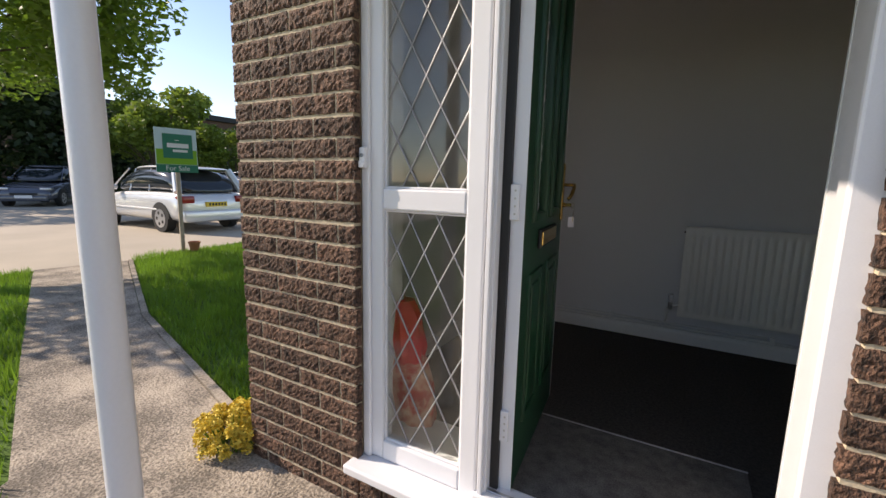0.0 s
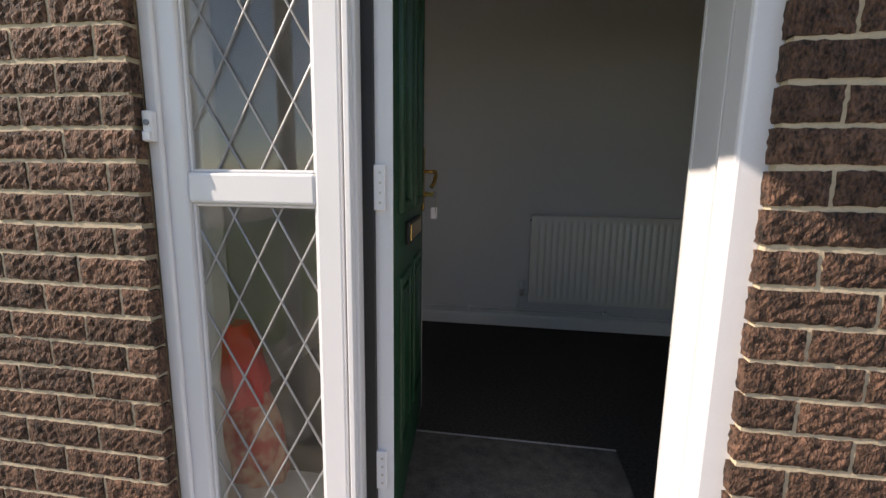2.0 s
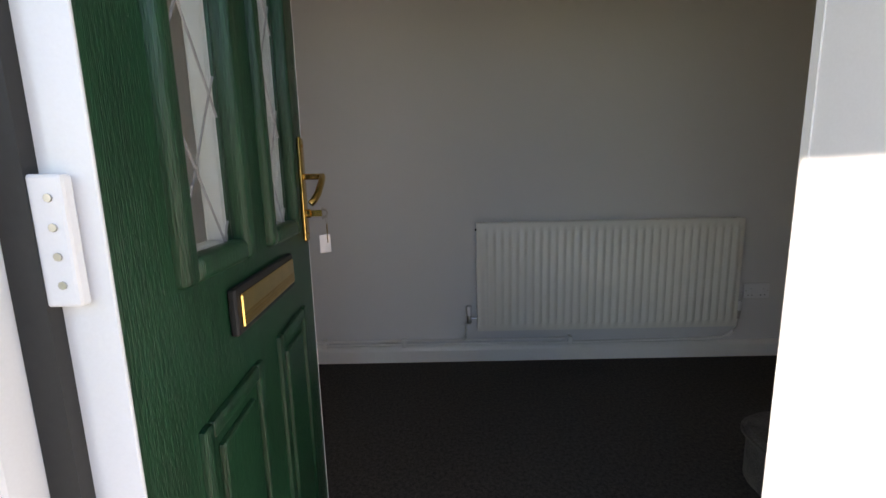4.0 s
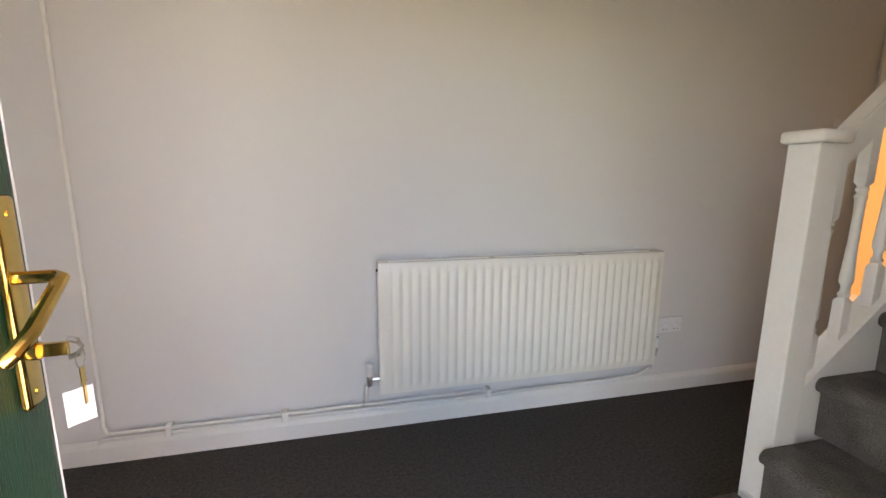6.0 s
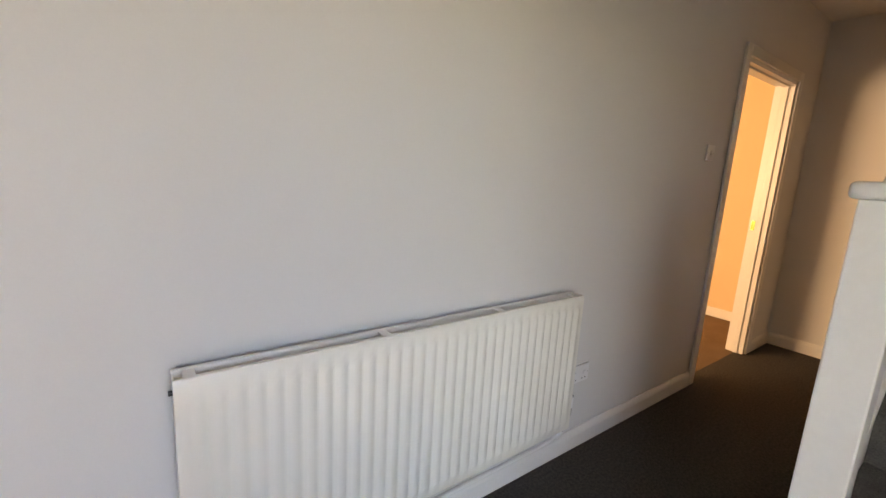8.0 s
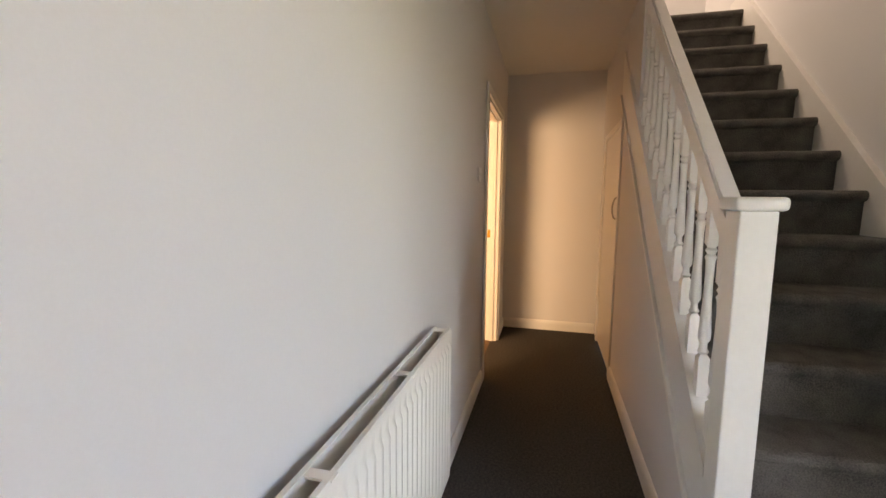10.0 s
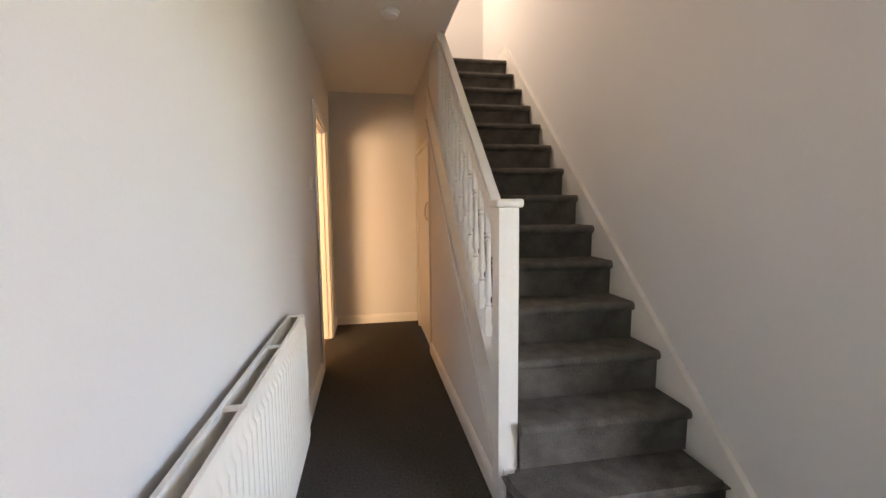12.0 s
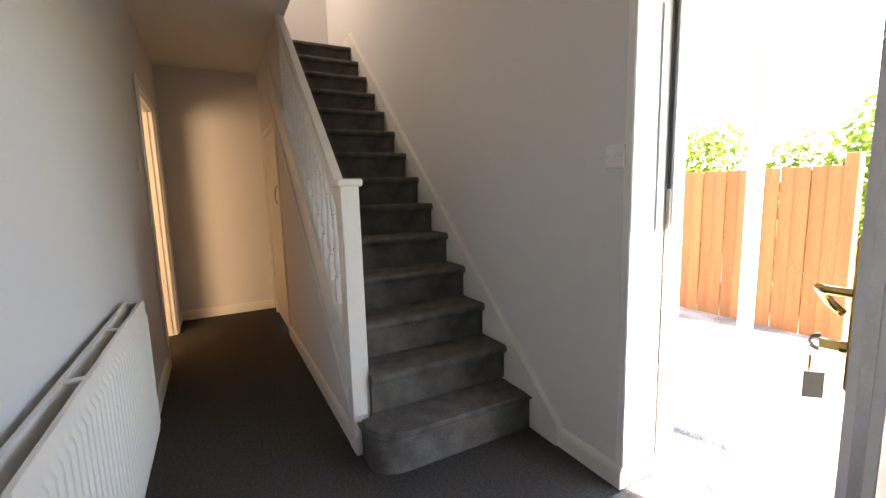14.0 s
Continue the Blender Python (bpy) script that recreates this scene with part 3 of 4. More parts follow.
part("weather_bar", B(-0.08, 0.78, 0.07, 0.085, 0.012, 0.02, 0.002), STEEL, frame_thing)
for zz in (0.25, 1.0, 1.75):
    hg = part("hinge", B(-0.054, 0.006, 0.100, 0.112, zz - 0.055, zz + 0.055, 0.003, 2), UPVC, frame_thing, "white flag hinge")
    for k in range(4):
        part("hinge_screw", tube([(-0.006, 0.0985, zz - 0.036 + k * 0.024), (-0.006, 0.1005, zz - 0.036 + k * 0.024)], 0.0035, 8), STEEL, hg)

side = structure("window_1", B(-0.562, -0.478, 0.05, 0.12, -0.012, FZ - 0.07, 0.006, 2), UPVC, "narrow white side window with diamond leaded glass")
part("outer_ridge", B(-0.562, -0.528, 0.036, 0.051, -0.012, FZ - 0.07, 0.005, 2), UPVC, side)
part("transom", B(-0.478, -0.148, 0.05, 0.12, 0.956, 1.03, 0.007, 2), UPVC, side)
part("bottom_rail", B(-0.478, -0.148, 0.05, 0.12, -0.012, 0.066, 0.007, 2), UPVC, side)
for z0, z1 in ((0.066, 0.956), (1.03, FZ - 0.07)):
    g = part("pane", B(-0.484, -0.142, 0.078, 0.084, z0 - 0.005, z1 + 0.005), DUSTY, side, "dusty clear glass")
    g.visible_shadow = False
    for a, b, c, d in ((-0.478, -0.470, z0, z1), (-0.156, -0.148, z0, z1), (-0.470, -0.156, z0, z0 + 0.008), (-0.470, -0.156, z1 - 0.008, z1)):
        part("glazing_bead", B(a, b, 0.062, 0.077, c, d, 0.003), UPVC, side)


def leads(parent, x0, x1, z0, z1, yy, dw, dh, mat, cross=None, wide=0.006):
    """Diamond leading laid on a pane, every strip clipped to the pane."""
    k = dh / dw
    cx, cz = cross or ((x0 + x1) / 2, (z0 + z1) / 2 + dh / 2)
    n = int((z1 - z0 + (x1 - x0) * k) / dh) + 3
    for s in (1, -1):
        for i in range(-n, n + 1):
            c = cz + i * dh
            pts = []
            lo, hi = x0, x1
            za, zb = c + s * k * (lo - cx), c + s * k * (hi - cx)
            ta = [0.0, 1.0]
            dz = zb - za
            t0, t1 = sorted(((z0 - za) / dz, (z1 - za) / dz))
            t0, t1 = max(0, t0), min(1, t1)
            if t1 - t0 < 0.06:
                continue
            p0 = Vector((lo + (hi - lo) * t0, yy, za + dz * t0))
            p1 = Vector((lo + (hi - lo) * t1, yy, za + dz * t1))
            bm = tube([p0, p1], wide / 2, 6)
            part("lead_strip", bm, mat, parent)


leads(side, -0.470, -0.156, 0.074, 0.948, 0.0755, 0.116, 0.212, LEAD, (-0.258, 0.921))
leads(side, -0.470, -0.156, 1.038, FZ - 0.078, 0.0755, 0.114, 0.200, LEAD, (-0.262, 1.097))
structure("window_sill", B(-0.59, -0.09, -0.055, 0.075, -0.052, -0.014, 0.009, 3), UPVC, "white plastic sill under the side window", "sill")
structure("window_board", B(-0.56, -0.083, 0.121, IN + 0.05, 0.0, 0.025, 0.004), GLOSS, "white inside sill of the side window", "sill")
structure("window_reveal", joined((FL - 0.01, FL, 0.121, IN + 0.011, 0, 2.07), (-0.082, -0.07, 0.126, 0.16, 0, 2.0)), WALLP, "painted reveal of the side window", "reveal")

door = thing("front_door", 0.022, 0.12, 0.012, "green woodgrain front door standing open, with leaded glass and brass fittings", "door", rz=95.5)
# in its own coordinates the leaf runs along x, green face towards -y
LW, LH, TH = 0.735, 1.975, 0.046
GX = ((0.125, 0.29), (0.435, 0.60))
GZ0, GZ1 = 0.945, 1.79
bm = bmesh.new()
for a, b, c, d in ((0, GX[0][0], 0, LH), (GX[0][1], GX[1][0], 0, LH), (GX[1][1], LW, 0, LH)):
    box(bm, a, b, 0.002, TH / 2, c, d)
for a, b in GX:
    box(bm, a, b, 0.002, TH / 2, 0, GZ0), box(bm, a, b, 0.002, TH / 2, GZ1, LH)
part("outer_skin", bm, GREEN, door, "green woodgrain outer face")
bm = bmesh.new()
for a, b, c, d in ((0, GX[0][0], 0, LH), (GX[0][1], GX[1][0], 0, LH), (GX[1][1], LW, 0, LH)):
    box(bm, a, b, TH / 2, TH, c, d)
for a, b in GX:
    box(bm, a, b, TH / 2, TH, 0, GZ0), box(bm, a, b, TH / 2, TH, GZ1, LH)
part("inner_skin", bm, UPVC, door, "white inner face")
part("lock_edge", B(LW, LW + 0.004, 0.001, TH - 0.001, 0, LH, 0.001), UPVC, door)
part("lock_strip", B(LW + 0.004, LW + 0.006, 0.015, 0.031, 0.1, 1.85), STEEL, door)
part("hinge_edge", B(-0.004, 0, 0.001, TH - 0.001, 0, LH, 0.001), UPVC, door)
for a, b in GX:
    g = part("pane", B(a - 0.004, b + 0.004, 0.02, 0.026, GZ0 - 0.004, GZ1 + 0.004), PANE, door, "clear leaded glass")
    g.visible_shadow = False
    leads(door, a, b, GZ0, GZ1, 0.019, 0.13, 0.21, LEAD, wide=0.004)
    for mat, y0, y1 in ((GREEN, -0.012, 0.018), (UPVC, TH - 0.018, TH + 0.012)):
        for p, q, r, s in ((a - 0.03, a + 0.004, GZ0 - 0.03, GZ1 + 0.03), (b - 0.004, b + 0.03, GZ0 - 0.03, GZ1 + 0.03), (a + 0.004, b - 0.004, GZ0 - 0.03, GZ0 + 0.004), (a + 0.004, b - 0.004, GZ1 - 0.004, GZ1 + 0.03)):
            part("glazing_moulding", B(p, q, y0, y1, r, s, 0.010, 3), mat, door, smooth=True)
    for mat, y0, y1, sg in ((GREEN, 0.0, 0.003, -1), (UPVC, TH - 0.002, TH, 1)):
        for p, q, r, s in ((a - 0.025, a, 0.2, 0.74), (b, b + 0.025, 0.2, 0.74), (a, b, 0.2, 0.225), (a, b, 0.715, 0.74)):
            part("panel_moulding", B(p, q, (-0.007 if sg < 0 else TH - 0.006), (0.006 if sg < 0 else TH + 0.007), r, s, 0.005, 2), mat, door, smooth=True)
        part("raised_panel", B(a + 0.02, b - 0.02, (-0.006 if sg < 0 else TH - 0.004), (0.006 if sg < 0 else TH + 0.006), 0.245, 0.695, 0.005, 2), mat, door)
for y0, y1, s in ((-0.012, 0.001, -1), (TH, TH + 0.012, 1)):
    lbx = part("letterbox", B(0.215, 0.52, y0, y1, 0.815, 0.885, 0.004, 2), BLACK, door, "black framed letterbox")
    part("letter_flap", B(0.227, 0.508, y0 - 0.004 if s < 0 else y1 - 0.002, y0 + 0.002 if s < 0 else y1 + 0.004, 0.825, 0.875, 0.002), BRASS, lbx, "brass letter flap")
    for k in range(3):
        part("flap_ridge", tube([(0.23, (y0 - 0.004 if s < 0 else y1 + 0.004), 0.832 + k * 0.006), (0.505, (y0 - 0.004 if s < 0 else y1 + 0.004), 0.832 + k * 0.006)], 0.0016, 6), BRASS, lbx)
for s, yf in ((-1, 0.002), (1, TH)):
    pl = part("handle_plate", B(LW - 0.058, LW - 0.020, min(yf, yf + s * 0.011), max(yf, yf + s * 0.011), 0.885, 1.14, 0.007, 3), BRASS, door, "polished brass handle plate", True)
    hx = LW - 0.039
    part("lever_handle", tube([(hx, yf + s * 0.01, 1.045), (hx, yf + s * 0.045, 1.045), (hx - 0.012, yf + s * 0.056, 1.045), (hx - 0.05, yf + s * 0.060, 1.030), (hx - 0.085, yf + s * 0.058, 1.006), (hx - 0.112, yf + s * 0.052, 0.990), (hx - 0.116, yf + s * 0.046, 0.984)], 0.0078, 10), BRASS, door, "curved brass lever handle", True)
    part("lock_cylinder", tube([(hx, yf, 0.955), (hx, yf + s * 0.02, 0.955)], 0.011, 10), BRASS, door, smooth=True)
    for zz in (0.905, 1.12):
        part("plate_screw", tube([(hx, yf + s * 0.009, zz), (hx, yf + s * 0.0125, zz)], 0.004, 8), BRASS, door)
keys = thing("door_key", 0, 0, 0, "keys with a white card tag hanging from the door lock", "key")
keys.matrix_world = door.matrix_world @ Matrix.Translation((LW - 0.039, -0.018, 0.955)) @ Matrix.Diagonal((1, 0.6, 1, 1))
part("key_in_lock", joined((-0.003, 0.003, -0.045, 0.004, -0.008, 0.008)), BRASS, keys)
bow = part("key_bow", tube([(0, -0.045, 0.012), (0, -0.062, 0.008), (0, -0.068, 0), (0, -0.062, -0.008), (0, -0.045, -0.012)], 0.004, 6), STEEL, keys)
part("split_ring", tube([(0.012 * math.cos(a), -0.062, -0.015 + 0.012 * math.sin(a)) for a in (math.tau * k / 12 for k in range(13))], 0.0012, 6), STEEL, keys)
part("second_key", joined((-0.006, 0.006, -0.063, -0.061, -0.048, -0.026), (-0.003, 0.003, -0.063, -0.061, -0.075, -0.048)), BRASS, keys)
ct = part("card_tag", B(-0.022, 0.022, -0.001, 0.001, -0.100, -0.054, 0.0005), TAG, keys, "blank white card tag")
ct.matrix_basis = pose(0, -0.050, 0, 0, 0, -65)

bell = thing("bell_push", -0.545, 0.034, 1.135, "small white plastic bell push on the window frame", "bell push")
part("case", B(-0.013, 0.013, -0.016, 0.002, -0.036, 0.036, 0.004, 2), UPVC, bell)
part("button", tube([(0, -0.016, 0.008), (0, -0.019, 0.008)], 0.007, 10), material("grey_button", (0.2, 0.22, 0.25), 0.4), bell)
part("lower_lip", B(-0.011, 0.011, -0.022, -0.015, -0.034, -0.012, 0.002), UPVC, bell)

# ---- a bag behind the side window ----
bag = thing("plastic_bag", -0.525, 0.31, 0.025, "tall red and white printed plastic bag leaning behind the side window", "bag")


def sack(z0, z1, r0, r1, lean, seed):
    bm = bmesh.new()
    rings = []
    for i in range(13):
        f = i / 12
        z = z0 + (z1 - z0) * f
        r = (r0 + (r1 - r0) * f) * (0.72 + 0.42 * math.sin(math.pi * (0.15 + 0.8 * f)))
        ring = []
        for k in range(20):
            a = math.tau * k / 20
            q = r * (1 + 0.3 * noise.noise((math.cos(a) * 2 + seed, math.sin(a) * 2, z * 9)))
            ring.append(bm.verts.new((q * math.cos(a) - lean * (1 - f) * -1 - lean, q * 0.75 * math.sin(a), z)))
        rings.append(ring)
    for a, b in zip(rings, rings[1:]):
        for k in range(20):
            bm.faces.new((a[k], a[(k + 1) % 20], b[(k + 1) % 20], b[k]))
    bm.faces.new(rings[0]), bm.faces.new(rings[-1])
    bmesh.ops.recalc_face_normals(bm, faces=bm.faces[:])
    return bm


for nm, z0, z1, r0, r1, lx, seed, mt in (("lower_bag", 0.0, 0.32, 0.10, 0.09, 0.06, 1, PINKBAG), ("upper_bag", 0.26, 0.53, 0.09, 0.075, 0.03, 5, REDBAG)):
    o = part(nm, sack(z0, z1, r0, r1, lx, seed), mt, bag, "", True)
    o.location.x = -0.02 if nm == "upper_bag" else 0.03

# ---- porch canopy and posts ----
can = thing("porch_canopy", 0.1, 0.0, 2.16, "white flat porch canopy over the front door", "canopy")
part("soffit", B(-0.92, 0.86, -0.90, -0.002, 0.0, 0.02), UPVC, can)
part("fascia", B(-0.94, 0.88, -0.925, -0.90, -0.015, 0.16, 0.004), UPVC, can)
for a in (-0.94, 0.86):
    part("side_fascia", B(a, a + 0.02, -0.90, -0.002, -0.015, 0.16, 0.004), UPVC, can)
part("roof_deck", B(-0.92, 0.86, -0.90, -0.002, 0.12, 0.15), ROOF, can)


def porch_post(x, y):
    p = thing("porch_post", x, y, GZ, "round white painted metal porch post standing on the path", "post", "porch posts")
    part("shaft", tube([(0, 0, 0), (0, 0, 2.16 - GZ - 0.02)], 0.036, 24), POSTP, p, smooth=True)
    part("base_collar", tube([(0, 0, 0), (0, 0, 0.03), (0, 0, 0.034)], 0.05, 20, radii=[0.052, 0.05, 0.04]), POSTP, p, smooth=True)
    part("head_plate", B(-0.05, 0.05, -0.05, 0.05, 2.16 - GZ - 0.02, 2.16 - GZ - 0.001), POSTP, p)
    return p


porch_post(-0.66, -0.72), porch_post(0.84, -0.72)

# ---- ground, path, yard ----
def sheet(bm, x0, x1, y0, y1, z, nx, ny, amp=0.0):
    g = [[bm.verts.new((x0 + (x1 - x0) * i / nx, y0 + (y1 - y0) * j / ny, z + amp * noise.noise((i * 0.9, j * 0.9, z)))) for i in range(nx + 1)] for j in range(ny + 1)]
    for j in range(ny):
        for i in range(nx):
            bm.faces.new((g[j][i], g[j][i + 1], g[j + 1][i + 1], g[j + 1][i]))
    return bm


structure("ground", sheet(bmesh.new(), -1500, 1500, -1500, 1500, GZ - 0.03, 8, 8), SOIL, "grassed ground reaching to the horizon")
# the path leaves the porch and runs along the lawn to the yard
PD = Vector((-0.965, 0.262, 0)).normalized()
PN = Vector((PD.y, -PD.x, 0))
path_pts = [(2.6, -1.5), (2.6, 0.0), (-1.20, 0.0), (-1.38, 0.08), (-3.8, 0.74), (-6.8, 1.95), (-7.0, 0.94), (-3.65, -0.12), (-1.9, -0.65), (-1.4, -1.5)]
structure("path", prism(path_pts, "z", GZ - 0.12, GZ), CONC, "exposed aggregate concrete path to the front door", "path")
structure("path_edging", prism([(-6.8, 1.96), (-6.8, 2.02), (-3.8, 0.80), (-1.41, 0.15), (-1.39, 0.09), (-3.8, 0.745)], "z", GZ - 0.1, GZ + 0.012), CONC, "concrete edging between path and lawn", "kerb")
structure("road", prism([(-7.6, -30), (-7.0, 0.93), (-6.8, 1.96), (-7.4, 4.6), (-7.4, 40), (-27, 40), (-27, -30)], "z", GZ - 0.2, GZ - 0.012), ROAD, "pale worn concrete parking yard", "road")
structure("path_front", prism([(7.0, -1.5), (-1.4, -1.5), (-1.4, -8.0), (7.0, -8.0)], "z", GZ - 0.12, GZ - 0.004), CONC, "concrete paving in front of the porch", "path")


def grass(name, count, region, inside, label, h=(0.04, 0.11), seed=3):
    rnd = random.Random(seed)
    vs, fs = [], []
    made = 0
    while made < count:
        x, y = rnd.uniform(region[0], region[1]), rnd.uniform(region[2], region[3])
        if not inside(x, y):
            continue
        tall = rnd.uniform(*h) * (1.5 if noise.noise((x * 3, y * 3, 0)) > 0.25 else 1.0)
        a = rnd.uniform(0, math.tau)
        w = rnd.uniform(0.003, 0.007)
        bx, by = math.cos(a) * w, math.sin(a) * w
        lx, ly = rnd.uniform(-0.04, 0.04), rnd.uniform(-0.04, 0.04)
        k = len(vs)
        vs += [(x - bx, y - by, GZ - 0.03), (x + bx, y + by, GZ - 0.03), (x + lx, y + ly, GZ - 0.03 + tall)]
        fs.append((k, k + 1, k + 2))
        made += 1
    me = bpy.data.meshes.new(name)
    me.from_pydata(vs, [], fs)
    me.materials.append(GRASS)
    return tagged(new(name, me), label, "grass", kind="stuff")


edge = lambda x: 0.17 - (x + 1.41) * 0.272 if x > -3.8 else 0.82 - (x + 3.8) * 0.405
grass("lawn_grass", 60000, (-7.1, -1.22, 0.1, 5.5), lambda x, y: y > edge(x), "short uneven sunlit lawn grass beside the path")
edge2 = lambda x: -0.67 - (x + 1.9) * 0.312
grass("verge_grass", 30000, (-7.0, -1.6, -2.6, 1.2), lambda x, y: y < edge2(x), "short lawn grass on the other side of the path", seed=5)


# ---- plants ----
def leaf_cloud(centres, count, size, rnd, squash=0.8):
    """Many small bent leaves scattered in and over clumps."""
    vs, fs = [], []
    weights = [c[3] ** 2 for c in centres]
    for _ in range(count):
        cx, cy, cz, r = rnd.choices(centres, weights)[0]
        d = Vector((rnd.gauss(0, 1), rnd.gauss(0, 1), rnd.gauss(0, 1))).normalized() * r * (rnd.random() ** 0.4)
        p = Vector((cx, cy, cz)) + Vector((d.x, d.y, d.z * squash))
        u = Vector((rnd.gauss(0, 1), rnd.gauss(0, 1), rnd.gauss(0, 0.6))).normalized()
        v = u.cross(Vector((rnd.gauss(0, 1), rnd.gauss(0, 1), rnd.gauss(0, 1)))).normalized()
        s = size * rnd.uniform(0.6, 1.4)
        k = len(vs)
        vs += [p - u * s, p + v * s * 0.5, p + u * s, p - v * s * 0.5]
        fs += [(k, k + 1, k + 2), (k, k + 2, k + 3)]
    return vs, fs


def cloud_part(name, data, mat, parent, label=""):
    me = bpy.data.meshes.new(name)
    me.from_pydata(data[0], [], data[1])
    me.materials.append(mat)
    ob = new(name, me)
    ob.parent = parent
    if label:
        tagged(ob, label)
    return ob


def tree(x, y, trunk_h, crown_r, count, leaf, mat, label, seed, clumps=26, name="tree", bias=(0, 0)):
    rnd = random.Random(seed)
    t = thing(name, x, y, GZ - 0.03, label, "tree")
    top = Vector((bias[0] * 0.3, bias[1] * 0.3, trunk_h + crown_r * 0.7))
    bm = tube([(0, 0, 0), (0.03, 0.02, trunk_h * 0.5), (0.0, 0.05, trunk_h), top], 0.1, 8, radii=[0.05 * crown_r + 0.05, 0.04 * crown_r + 0.04, 0.035 * crown_r + 0.03, 0.02])
    centres = []
    for i in range(clumps):
        a = rnd.uniform(0, math.tau)
        e = rnd.uniform(-0.35, 1.0)
        r = crown_r * rnd.uniform(0.45, 0.95)
        c = Vector((math.cos(a) * r + bias[0], math.sin(a) * r + bias[1], trunk_h + crown_r * 0.6 + e * crown_r * 0.75))
        centres.append((*c, crown_r * rnd.uniform(0.18, 0.34)))
        s = Vector((0, 0, trunk_h * rnd.uniform(0.7, 1.05)))
        mid = s.lerp(c, 0.5) + Vector((0, 0, 0.12 * crown_r))
        if i % 3 == 0:
            tube([s, mid, c], 0.02, 5, bm=bm, radii=[0.012 * crown_r + 0.008, 0.006 * crown_r + 0.004, 0.003])
    part("trunk", bm, BARK, t, "brown trunk with spreading limbs", True)
    cloud_part("crown", leaf_cloud(centres, count, leaf, rnd), mat, t, "green leafy crown")
    return t


tree(-8.7, -0.6, 2.1, 2.4, 22000, 0.065, LEAF, "broad green maple overhanging the parking yard", 11, 44, bias=(0.5, 1.2))
tree(-21, 9.5, 1.6, 2.6, 9000, 0.12, LEAF_Y, "leafy green tree behind the parked cars", 12)
tree(-18, 11.5, 0.9, 1.9, 8000, 0.10, LEAF_Y, "round bright green shrub tree behind the cars", 13)
tree(-30, 6, 3, 4.5, 9000, 0.2, LEAF_D, "tall dark green tree at the far side of the yard", 14)
tree(-31, 0.5, 3, 5, 9000, 0.2, LEAF_D, "tall dark green tree at the far side of the yard", 15)


def hedge(name, x, y, lx, ly, h, count, leaf, mat, label, seed):
    rnd = random.Random(seed)
    t = thing(name, x, y, GZ - 0.03, label, "hedge")
    centres, bm = [], bmesh.new()
    n = max(5, int(max(lx, ly) * 1.6))
    for i in range(n):
        px, py = rnd.uniform(-lx / 2, lx / 2), rnd.uniform(-ly / 2, ly / 2)
        tube([(px, py, 0), (px + rnd.uniform(-0.1, 0.1), py, h * 0.6)], 0.03, 5, bm=bm, radii=[0.035, 0.012])
        for z in (0.2, 0.5, 0.8):
            centres.append((px + rnd.uniform(-0.3, 0.3), py + rnd.uniform(-0.2, 0.2), h * z * rnd.uniform(0.85, 1.1), h * rnd.uniform(0.18, 0.27)))
    tagged(part("stems", bm, BARK, t), kind="stuff")
    cloud_part("foliage", leaf_cloud(centres, count, leaf, rnd, 1.0), mat, t, "dense foliage")
    return t


hedge("hedge", -28, 8, 2.0, 34, 4.6, 36000, 0.19, LEAF_D, "dark green hedge along the far side of the yard", 21)
hedge("shrub", 2.0, -4.6, 3.0, 0.8, 2.2, 9000, 0.05, LEAF_Y, "sunlit green shrubs opposite the front door", 22)
hedge("shrub", -0.6, -5.2, 3.0, 0.8, 1.9, 7000, 0.05, LEAF_Y, "sunlit green shrubs opposite the front door", 23)
rnd = random.Random(31)
st = thing("stonecrop_plant", -1.33, -0.02, GZ, "clump of yellow stonecrop at the corner of the wall", "plant")
stems = bmesh.new()
tips = []
for i in range(90):
    a, r = rnd.uniform(0, math.tau), 0.15 * math.sqrt(rnd.random())
    hgt = rnd.uniform(0.05, 0.21) * (1.15 - r * 3.2)
    p = (math.cos(a) * r, math.sin(a) * r, hgt)
    tube([(p[0] * 0.5, p[1] * 0.5, 0), p], 0.003, 4, bm=stems)
    tips.append((*p, 0.028))
tagged(part("stems", stems, GRASS, st), kind="stuff")
cloud_part("blossom", leaf_cloud(tips, 7500, 0.009, rnd, 1.0), YELLOW, st, "tiny yellow flowers and leaves")

fence = thing("garden_fence", 1.3, -3.2, GZ - 0.03, "orange stained timber fence panel opposite the front door", "fence")
fb = mesh_of("board", B(0, 0.118, 0, 0.018, 0.02, 1.62, 0.003), TIMBER)
for i in range(17):
    ob = new("board", fb)
    ob.parent = fence
    ob.location = (i * 0.122, 0.0 if i % 2 else 0.012, 0)
for z in (0.3, 0.85, 1.4):
    part("rail", B(0, 2.08, -0.04, -0.002, z, z + 0.07, 0.003), TIMBER, fence)
for x in (-0.1, 2.08):
    part("post", B(x, x + 0.1, -0.04, 0.06, 0, 1.72, 0.005), TIMBER, fence)

# ---- for-sale board ----
sg = thing("sale_board", -6.95, 2.87, GZ - 0.03, "green and white sale board on a timber post", "sign", rz=80)
part("post", B(-0.03, 0.03, 0.0, 0.045, 0, 2.0, 0.004), WOODP, sg)
